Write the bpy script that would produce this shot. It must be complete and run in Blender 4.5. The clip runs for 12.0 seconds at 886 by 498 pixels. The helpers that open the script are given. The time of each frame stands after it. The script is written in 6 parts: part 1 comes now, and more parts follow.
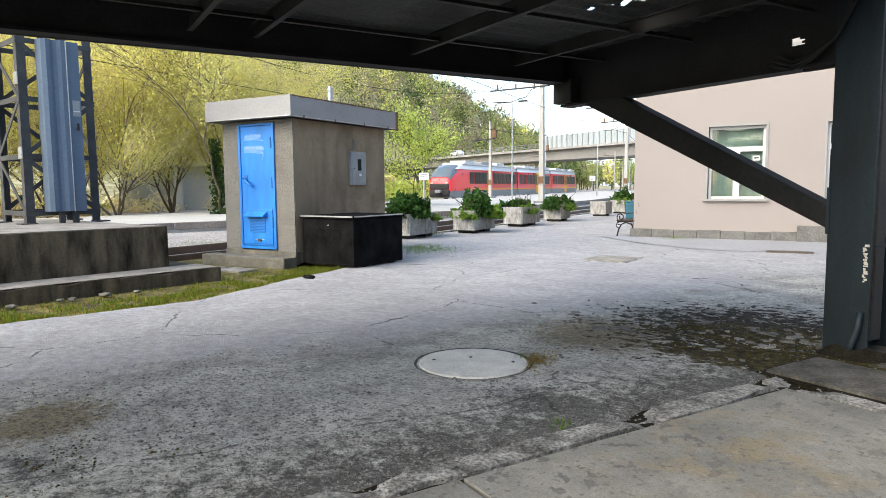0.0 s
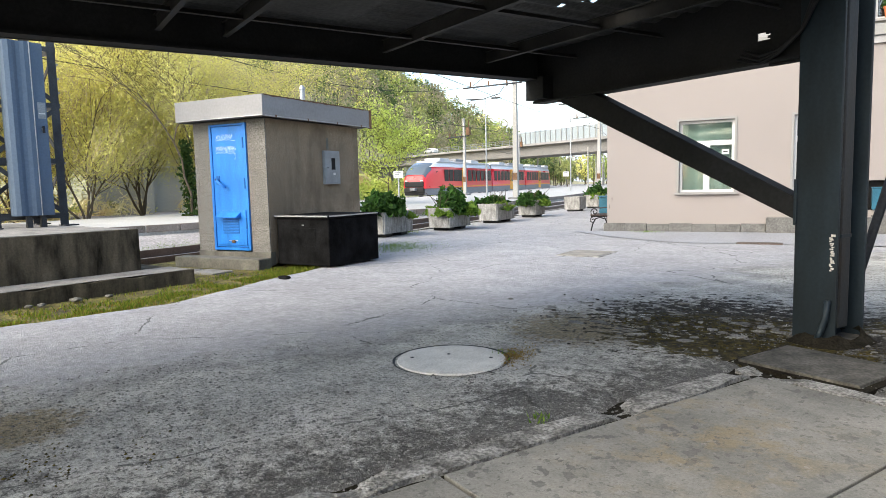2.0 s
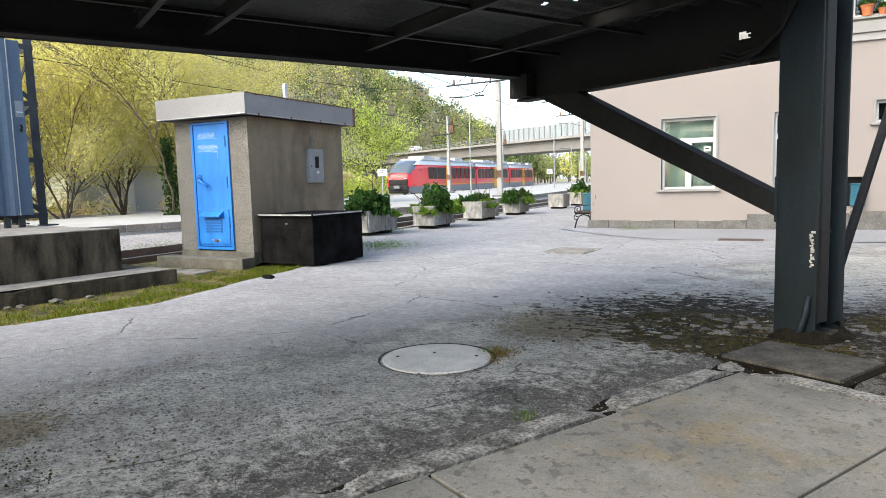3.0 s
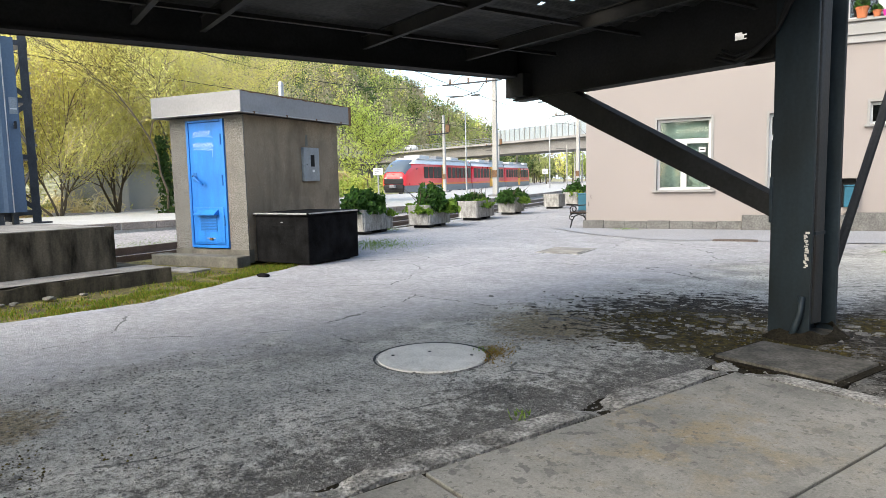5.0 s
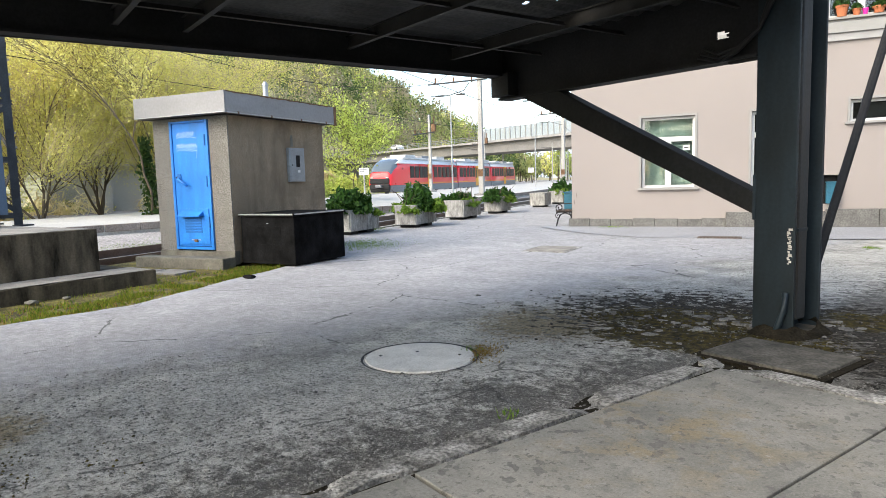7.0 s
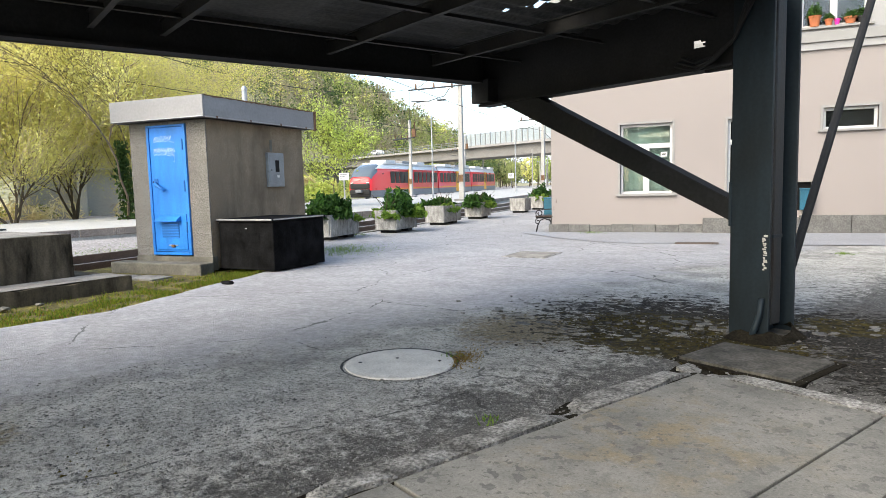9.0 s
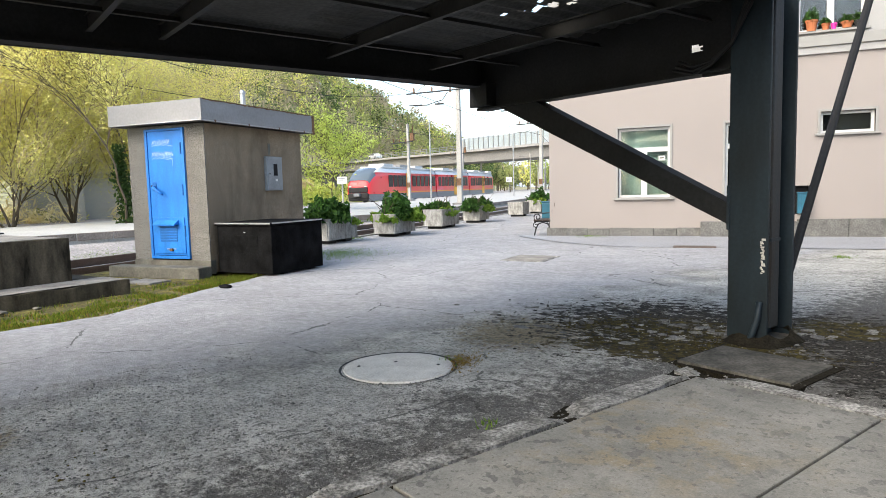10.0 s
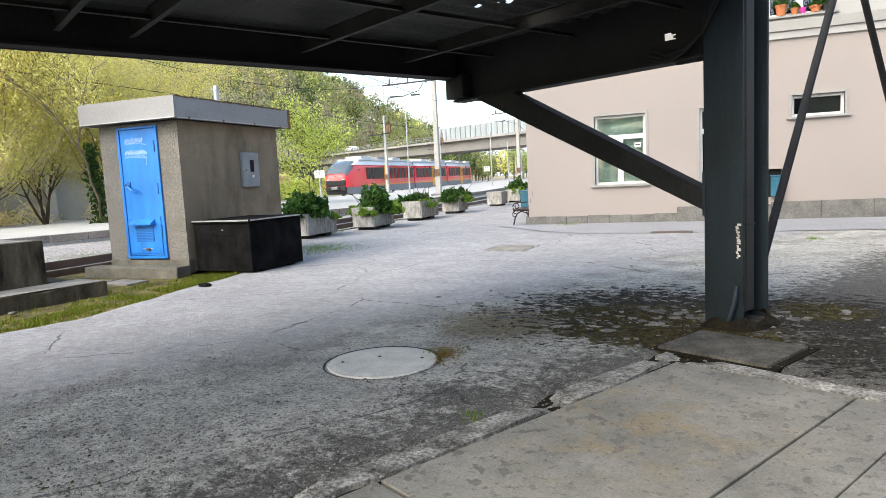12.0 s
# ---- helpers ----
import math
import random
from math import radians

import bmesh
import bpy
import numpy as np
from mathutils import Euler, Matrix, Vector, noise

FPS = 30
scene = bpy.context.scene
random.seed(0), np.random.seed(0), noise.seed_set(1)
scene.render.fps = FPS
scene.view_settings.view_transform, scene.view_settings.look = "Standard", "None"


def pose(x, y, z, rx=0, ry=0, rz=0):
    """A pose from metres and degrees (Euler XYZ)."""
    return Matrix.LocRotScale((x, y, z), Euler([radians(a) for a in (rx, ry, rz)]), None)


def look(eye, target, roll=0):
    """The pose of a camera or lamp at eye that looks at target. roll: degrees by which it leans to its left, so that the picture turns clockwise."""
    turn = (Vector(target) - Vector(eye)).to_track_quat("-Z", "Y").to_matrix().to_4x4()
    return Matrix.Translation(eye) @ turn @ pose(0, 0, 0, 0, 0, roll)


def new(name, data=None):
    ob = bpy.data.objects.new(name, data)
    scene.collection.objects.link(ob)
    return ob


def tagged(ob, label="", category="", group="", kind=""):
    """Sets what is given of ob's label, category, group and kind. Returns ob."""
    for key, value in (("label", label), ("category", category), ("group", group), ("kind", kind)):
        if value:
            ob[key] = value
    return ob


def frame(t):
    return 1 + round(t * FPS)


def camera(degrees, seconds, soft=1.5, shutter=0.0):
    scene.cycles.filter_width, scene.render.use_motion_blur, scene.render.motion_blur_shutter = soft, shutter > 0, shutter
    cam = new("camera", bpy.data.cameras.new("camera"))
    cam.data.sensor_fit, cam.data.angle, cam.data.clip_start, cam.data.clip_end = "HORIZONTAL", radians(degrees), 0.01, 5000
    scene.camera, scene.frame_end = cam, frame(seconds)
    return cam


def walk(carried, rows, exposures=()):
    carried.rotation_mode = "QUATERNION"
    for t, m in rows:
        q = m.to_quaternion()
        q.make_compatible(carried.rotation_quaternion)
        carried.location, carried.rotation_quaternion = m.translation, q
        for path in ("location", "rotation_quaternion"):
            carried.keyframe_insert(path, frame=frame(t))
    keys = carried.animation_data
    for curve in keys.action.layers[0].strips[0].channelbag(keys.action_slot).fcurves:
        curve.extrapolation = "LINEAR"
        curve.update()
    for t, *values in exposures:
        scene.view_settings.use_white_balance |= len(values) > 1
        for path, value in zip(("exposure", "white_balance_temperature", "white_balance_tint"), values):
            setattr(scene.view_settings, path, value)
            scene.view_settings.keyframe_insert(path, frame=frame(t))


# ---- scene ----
cam = camera(67.9, 12.0, soft=0.65)
PATH = [
    (0, (-0.317, 0.036, 1.146), (-1.297, 1.77, 0.958), -0.5),
    (0.5, (-0.316, 0.034, 1.144), (-1.289, 1.773, 0.966), -0.9),
    (1, (-0.319, 0.034, 1.144), (-1.267, 1.785, 0.951), -1.3),
    (1.5, (-0.321, 0.038, 1.146), (-1.258, 1.795, 0.955), -1.5),
    (2, (-0.315, 0.031, 1.145), (-1.23, 1.798, 0.949), -1.4),
    (2.5, (-0.316, 0.027, 1.152), (-1.207, 1.806, 0.948), -1.5),
    (3, (-0.319, 0.032, 1.15), (-1.192, 1.82, 0.946), -1.6),
    (5, (-0.322, 0.032, 1.147), (-1.182, 1.826, 0.941), -1.3),
    (5.5, (-0.323, 0.033, 1.149), (-1.177, 1.831, 0.948), -1.7),
    (6, (-0.322, 0.036, 1.149), (-1.165, 1.839, 0.953), -1.7),
    (6.5, (-0.322, 0.033, 1.148), (-1.153, 1.84, 0.941), -1.6),
    (7, (-0.324, 0.034, 1.15), (-1.147, 1.844, 0.941), -1.7),
    (9, (-0.323, 0.038, 1.155), (-1.092, 1.874, 0.96), -1.5),
    (9.5, (-0.326, 0.037, 1.151), (-1.089, 1.876, 0.963), -1.4),
    (10, (-0.325, 0.035, 1.155), (-1.089, 1.875, 0.971), -1.5),
    (10.5, (-0.325, 0.028, 1.164), (-1.076, 1.872, 0.972), -1.9),
    (11, (-0.336, 0.027, 1.157), (-1.072, 1.871, 0.914), -2.3),
    (11.5, (-0.323, 0.027, 1.184), (-1.081, 1.864, 0.957), -3.5),
    (12, (-0.326, 0.026, 1.173), (-1.033, 1.884, 0.959), -2.9),
]
walk(cam, [(t, look(eye, target, roll)) for t, eye, target, roll in PATH], exposures=[(0, 1.76, 6950, 8)])

# ---- world, sun and exposure ----
SUN_EL, SUN_ROT = radians(38), radians(-152)
world = bpy.data.worlds.new("world")
scene.world = world
world.use_nodes = True
wn = world.node_tree
sky = wn.nodes.new("ShaderNodeTexSky")
sky.sky_type, sky.sun_disc = 'NISHITA', False
sky.sun_elevation, sky.sun_rotation = SUN_EL, SUN_ROT
sky.air_density, sky.dust_density, sky.ozone_density = 1.0, 1.6, 1.0
bg = wn.nodes["Background"]
bg.inputs["Strength"].default_value = 0.15
wn.links.new(sky.outputs[0], bg.inputs["Color"])
sun = bpy.data.lights.new("sun", 'SUN')
sun.energy, sun.angle, sun.color = 1.45, radians(60), (1.0, 0.95, 0.86)
sun_ob = new("sun", sun)
sun_dir = Vector((math.sin(SUN_ROT) * math.cos(SUN_EL), math.cos(SUN_ROT) * math.cos(SUN_EL), math.sin(SUN_EL)))
sun_ob.matrix_world = look(sun_dir * 50, (0, 0, 0))


# ---- materials ----
def nodes_of(name, rough=0.8, metal=0.0, spec=0.3):
    m = bpy.data.materials.new(name)
    m.use_nodes = True
    b = m.node_tree.nodes["Principled BSDF"]
    b.inputs["Roughness"].default_value = rough
    b.inputs["Metallic"].default_value = metal
    b.inputs["Specular IOR Level"].default_value = spec
    return m, m.node_tree, b


def coords(nt, world_space=False):
    if world_space:
        return nt.nodes.new("ShaderNodeNewGeometry").outputs["Position"]
    return nt.nodes.new("ShaderNodeTexCoord").outputs["Object"]


def tex_noise(nt, vec, scale, detail=4, rough=0.55, stretch=None):
    if stretch:
        mp = nt.nodes.new("ShaderNodeMapping")
        mp.inputs["Scale"].default_value = stretch
        nt.links.new(vec, mp.inputs["Vector"])
        vec = mp.outputs[0]
    n = nt.nodes.new("ShaderNodeTexNoise")
    n.inputs["Scale"].default_value, n.inputs["Detail"].default_value, n.inputs["Roughness"].default_value = scale, detail, rough
    nt.links.new(vec, n.inputs["Vector"])
    return n.outputs["Fac"]


def ramp(nt, fac, stops):
    r = nt.nodes.new("ShaderNodeValToRGB")
    els = r.color_ramp.elements
    while len(els) < len(stops):
        els.new(0.5)
    for e, (p, c) in zip(els, stops):
        e.position = p
        e.color = (*c, 1) if not isinstance(c, float) else (c, c, c, 1)
    nt.links.new(fac, r.inputs[0])
    return r.outputs[0]


def mix(nt, fac, a, b, mode='MIX'):
    n = nt.nodes.new("ShaderNodeMix")
    n.data_type, n.blend_type = 'RGBA', mode
    for s, v in ((n.inputs[0], fac), (n.inputs[6], a), (n.inputs[7], b)):
        if isinstance(v, (int, float)):
            s.default_value = v
        elif isinstance(v, tuple):
            s.default_value = (*v, 1)
        else:
            nt.links.new(v, s)
    return n.outputs[2]


def calc(nt, op, a, b=None):
    n = nt.nodes.new("ShaderNodeMath")
    n.operation = op
    for s, v in zip(n.inputs, (a, b)):
        if v is None:
            continue
        if isinstance(v, (int, float)):
            s.default_value = v
        else:
            nt.links.new(v, s)
    return n.outputs[0]


def bump(nt, b, height, strength=0.3, dist=0.01):
    n = nt.nodes.new("ShaderNodeBump")
    n.inputs["Strength"].default_value, n.inputs["Distance"].default_value = strength, dist
    nt.links.new(height, n.inputs["Height"])
    nt.links.new(n.outputs[0], b.inputs["Normal"])


def scaled(c, f):
    return tuple(min(1.0, v * f) for v in c)


def surface(name, base, rough=0.8, metal=0.0, big=1.5, fine=40.0, vary=0.25, grain=0.15, relief=0.2, depth=0.004,
            stain=None, stretch=None, spec=0.3, world_space=False, islands=0.0):
    """A plain surface with stains at a large scale, grain at a fine one, and relief."""
    m, nt, b = nodes_of(name, rough, metal, spec)
    v = coords(nt, world_space)
    n1, n2 = tex_noise(nt, v, big, 5, 0.6, stretch), tex_noise(nt, v, fine, 3)
    c = ramp(nt, n1, [(0.3, scaled(stain or base, 1 - vary)), (0.7, scaled(base, 1 + vary * 0.5))])
    c = mix(nt, grain, c, ramp(nt, n2, [(0.35, 0.0), (0.65, 1.0)]), 'OVERLAY')
    if islands:
        info = nt.nodes.new("ShaderNodeNewGeometry").outputs["Random Per Island"]
        c = mix(nt, islands, c, ramp(nt, info, [(0.0, 0.1), (1.0, 0.95)]), 'OVERLAY')
    nt.links.new(c, b.inputs["Base Color"])
    nt.links.new(calc(nt, 'ADD', calc(nt, 'MULTIPLY', n1, 0.25), rough - 0.12), b.inputs["Roughness"])
    if relief:
        bump(nt, b, n2, relief, depth)
    return m


def plain(name, base, rough=0.5, metal=0.0, spec=0.4, emit=0.0):
    m, nt, b = nodes_of(name, rough, metal, spec)
    b.inputs["Base Color"].default_value = (*base, 1)
    if emit:
        b.inputs["Emission Color"].default_value = (*base, 1)
        b.inputs["Emission Strength"].default_value = emit
    return m


def leaf_mat(name, a, b2, rough=0.65):
    m, nt, b = nodes_of(name, rough, 0, 0.2)
    g = nt.nodes.new("ShaderNodeNewGeometry")
    n = tex_noise(nt, g.outputs["Position"], 0.25, 3)
    c = ramp(nt, g.outputs["Random Per Island"], [(0.0, a), (1.0, b2)])
    c = mix(nt, 0.5, c, ramp(nt, n, [(0.3, 0.2), (0.7, 0.8)]), 'OVERLAY')
    nt.links.new(c, b.inputs["Base Color"])
    tr = nt.nodes.new("ShaderNodeBsdfTranslucent")
    nt.links.new(c, tr.inputs["Color"])
    ms = nt.nodes.new("ShaderNodeMixShader")
    ms.inputs[0].default_value = 0.55
    out = nt.nodes["Material Output"]
    nt.links.new(b.outputs[0], ms.inputs[1])
    nt.links.new(tr.outputs[0], ms.inputs[2])
    nt.links.new(ms.outputs[0], out.inputs["Surface"])
    return m


def asphalt_mat():
    m, nt, b = nodes_of("asphalt", 0.85, 0, 0.15)
    p = coords(nt, True)

    def patch(x, y, rx, ry, grow):
        s = nt.nodes.new("ShaderNodeVectorMath")
        s.operation = 'SUBTRACT'
        s.inputs[1].default_value = (x, y, 0)
        nt.links.new(p, s.inputs[0])
        d = nt.nodes.new("ShaderNodeVectorMath")
        d.operation = 'MULTIPLY'
        d.inputs[1].default_value = (1 / rx, 1 / ry, 0)
        nt.links.new(s.outputs[0], d.inputs[0])
        ln = nt.nodes.new("ShaderNodeVectorMath")
        ln.operation = 'LENGTH'
        nt.links.new(d.outputs[0], ln.inputs[0])
        return calc(nt, 'SUBTRACT', grow, ln.outputs["Value"])

    def most(*fs):
        f = fs[0]
        for g in fs[1:]:
            f = calc(nt, 'MAXIMUM', f, g)
        return f

    def across(x, y):
        """Distance along a level direction."""
        d = nt.nodes.new("ShaderNodeVectorMath")
        d.operation = 'DOT_PRODUCT'
        d.inputs[1].default_value = (x, y, 0)
        nt.links.new(p, d.inputs[0])
        return d.outputs["Value"]

    grit = tex_noise(nt, p, 130, 3, 0.7)
    pits = tex_noise(nt, p, 46, 5, 0.75)
    chips = tex_noise(nt, p, 70, 3, 0.7)
    coarse = tex_noise(nt, p, 13, 8, 0.78)
    mid, big = tex_noise(nt, p, 2.2, 7, 0.68), tex_noise(nt, p, 0.35, 5, 0.6)
    # rain-washed grey asphalt
    c = ramp(nt, big, [(0.3, (0.275, 0.274, 0.280)), (0.7, (0.350, 0.349, 0.355))])
    c = mix(nt, 0.28, c, ramp(nt, mid, [(0.32, 0.25), (0.68, 0.75)]), 'OVERLAY')
    c = mix(nt, 0.30, c, ramp(nt, coarse, [(0.38, 0.15), (0.62, 0.85)]), 'OVERLAY')
    c = mix(nt, ramp(nt, pits, [(0.585, 0.0), (0.66, 0.45)]), c, (0.07, 0.068, 0.066))
    c = mix(nt, 0.30, c, ramp(nt, grit, [(0.3, 0.1), (0.7, 0.9)]), 'OVERLAY')
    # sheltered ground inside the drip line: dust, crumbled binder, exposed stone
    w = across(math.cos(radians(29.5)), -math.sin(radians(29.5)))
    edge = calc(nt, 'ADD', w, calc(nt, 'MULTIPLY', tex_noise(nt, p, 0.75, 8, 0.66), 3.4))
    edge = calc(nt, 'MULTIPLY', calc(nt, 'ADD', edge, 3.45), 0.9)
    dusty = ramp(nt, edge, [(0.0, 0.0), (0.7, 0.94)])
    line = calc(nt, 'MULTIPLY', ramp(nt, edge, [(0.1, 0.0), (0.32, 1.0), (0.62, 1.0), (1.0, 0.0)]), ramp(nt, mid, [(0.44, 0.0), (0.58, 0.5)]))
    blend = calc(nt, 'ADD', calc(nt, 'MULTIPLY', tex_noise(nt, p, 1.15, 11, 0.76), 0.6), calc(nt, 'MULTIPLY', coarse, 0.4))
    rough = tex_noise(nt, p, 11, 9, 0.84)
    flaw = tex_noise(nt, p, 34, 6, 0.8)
    # greys of the dust lifted further to offset the canopy's shade
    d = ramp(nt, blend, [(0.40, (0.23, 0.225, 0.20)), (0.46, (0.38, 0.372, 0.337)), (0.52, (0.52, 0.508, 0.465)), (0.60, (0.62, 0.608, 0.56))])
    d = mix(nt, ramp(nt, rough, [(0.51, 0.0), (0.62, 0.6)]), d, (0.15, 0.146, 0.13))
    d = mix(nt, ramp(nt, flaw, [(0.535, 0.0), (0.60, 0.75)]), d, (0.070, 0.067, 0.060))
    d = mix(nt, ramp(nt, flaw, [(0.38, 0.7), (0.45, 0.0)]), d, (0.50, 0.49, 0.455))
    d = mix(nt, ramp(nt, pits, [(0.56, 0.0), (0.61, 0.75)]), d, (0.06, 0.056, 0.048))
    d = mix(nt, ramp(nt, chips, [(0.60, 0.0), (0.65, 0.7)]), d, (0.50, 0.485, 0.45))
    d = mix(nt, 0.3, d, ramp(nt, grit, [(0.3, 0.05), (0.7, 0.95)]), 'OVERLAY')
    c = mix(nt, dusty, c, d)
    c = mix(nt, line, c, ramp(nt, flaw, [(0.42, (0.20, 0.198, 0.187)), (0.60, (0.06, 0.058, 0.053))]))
    # long wandering cracks
    vo = nt.nodes.new("ShaderNodeTexVoronoi")
    vo.feature = 'DISTANCE_TO_EDGE'
    vo.inputs["Scale"].default_value = 0.42
    warp = nt.nodes.new("ShaderNodeTexNoise")
    warp.inputs["Scale"].default_value, warp.inputs["Detail"].default_value = 1.5, 6
    nt.links.new(p, warp.inputs["Vector"])
    nt.links.new(mix(nt, 0.4, p, warp.outputs["Color"], 'ADD'), vo.inputs["Vector"])
    crack = calc(nt, 'MULTIPLY', calc(nt, 'LESS_THAN', vo.outputs["Distance"], 0.004), calc(nt, 'GREATER_THAN', mid, 0.50))
    c = mix(nt, calc(nt, 'MULTIPLY', crack, 0.7), c, (0.05, 0.05, 0.048))
    # damp black dirt beside the kerb and beyond the round cover
    damp = most(calc(nt, 'MULTIPLY', calc(nt, 'ADD', w, 3.35), 0.95), patch(-1.42, 3.25, 0.62, 0.42, 1.0), patch(-1.75, 2.55, 0.55, 0.5, 0.75), patch(-0.95, 3.9, 0.35, 0.4, 0.8), patch(-3.1, 1.5, 0.6, 0.3, 0.6))
    damp_mask = ramp(nt, calc(nt, 'ADD', calc(nt, 'MULTIPLY', damp, 0.30), rough), [(0.55, 0.0), (0.68, 0.85)])
    c = mix(nt, damp_mask, c, ramp(nt, chips, [(0.40, (0.028, 0.027, 0.025)), (0.60, (0.075, 0.073, 0.068)), (0.68, (0.30, 0.29, 0.27))]))
    # ochre dust and dead moss left of the broken ground and at the cover
    ochre = most(patch(-1.75, 5.05, 0.75, 0.8, 0.95), patch(-1.95, 4.05, 0.22, 0.3, 0.8), patch(-3.65, 1.85, 0.34, 0.36, 1.1))
    c = mix(nt, ramp(nt, calc(nt, 'ADD', calc(nt, 'MULTIPLY', ochre, 0.4), coarse), [(0.54, 0.0), (0.70, 0.75)]), c, ramp(nt, pits, [(0.42, (0.20, 0.145, 0.055)), (0.58, (0.055, 0.040, 0.012))]))
    # broken ground by the column: grey plates, black gaps, brown moss
    torn = tex_noise(nt, p, 9.0, 9, 0.76, (0.8, 1.3, 1.0))
    worn = most(patch(-0.72, 5.7, 1.15, 1.15, 1.05), patch(0.75, 5.5, 1.0, 0.9, 1.1), patch(-0.2, 4.75, 0.6, 0.45, 0.9), patch(0.75, 4.6, 0.8, 0.7, 1.0))
    gap_mask = ramp(nt, calc(nt, 'ADD', calc(nt, 'MULTIPLY', worn, 0.20), torn), [(0.545, 0.0), (0.56, 1.0)])
    c = mix(nt, gap_mask, c, ramp(nt, pits, [(0.42, (0.060, 0.055, 0.046)), (0.50, (0.018, 0.016, 0.013)), (0.58, (0.006, 0.006, 0.005))]))
    moss = most(patch(-0.55, 4.82, 0.85, 0.36, 1.15), patch(-0.75, 5.5, 0.9, 0.5, 0.95), patch(0.60, 5.75, 0.42, 0.40, 1.0), patch(-0.1, 4.8, 0.5, 0.25, 0.9))
    moss_mask = ramp(nt, calc(nt, 'ADD', calc(nt, 'MULTIPLY', moss, 0.34), torn), [(0.54, 0.0), (0.58, 0.97)])
    c = mix(nt, moss_mask, c, ramp(nt, coarse, [(0.38, (0.095, 0.072, 0.010)), (0.50, (0.034, 0.026, 0.004)), (0.60, (0.008, 0.007, 0.002))]))
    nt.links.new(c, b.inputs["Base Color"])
    h = calc(nt, 'SUBTRACT', calc(nt, 'ADD', coarse, calc(nt, 'MULTIPLY', grit, 0.5)), calc(nt, 'MULTIPLY', pits, 0.9))
    h = calc(nt, 'SUBTRACT', h, calc(nt, 'MULTIPLY', gap_mask, 1.0))
    h = calc(nt, 'SUBTRACT', h, calc(nt, 'MULTIPLY', calc(nt, 'MULTIPLY', rough, dusty), 1.6))
    bump(nt, b, h, 0.8, 0.016)
    return m


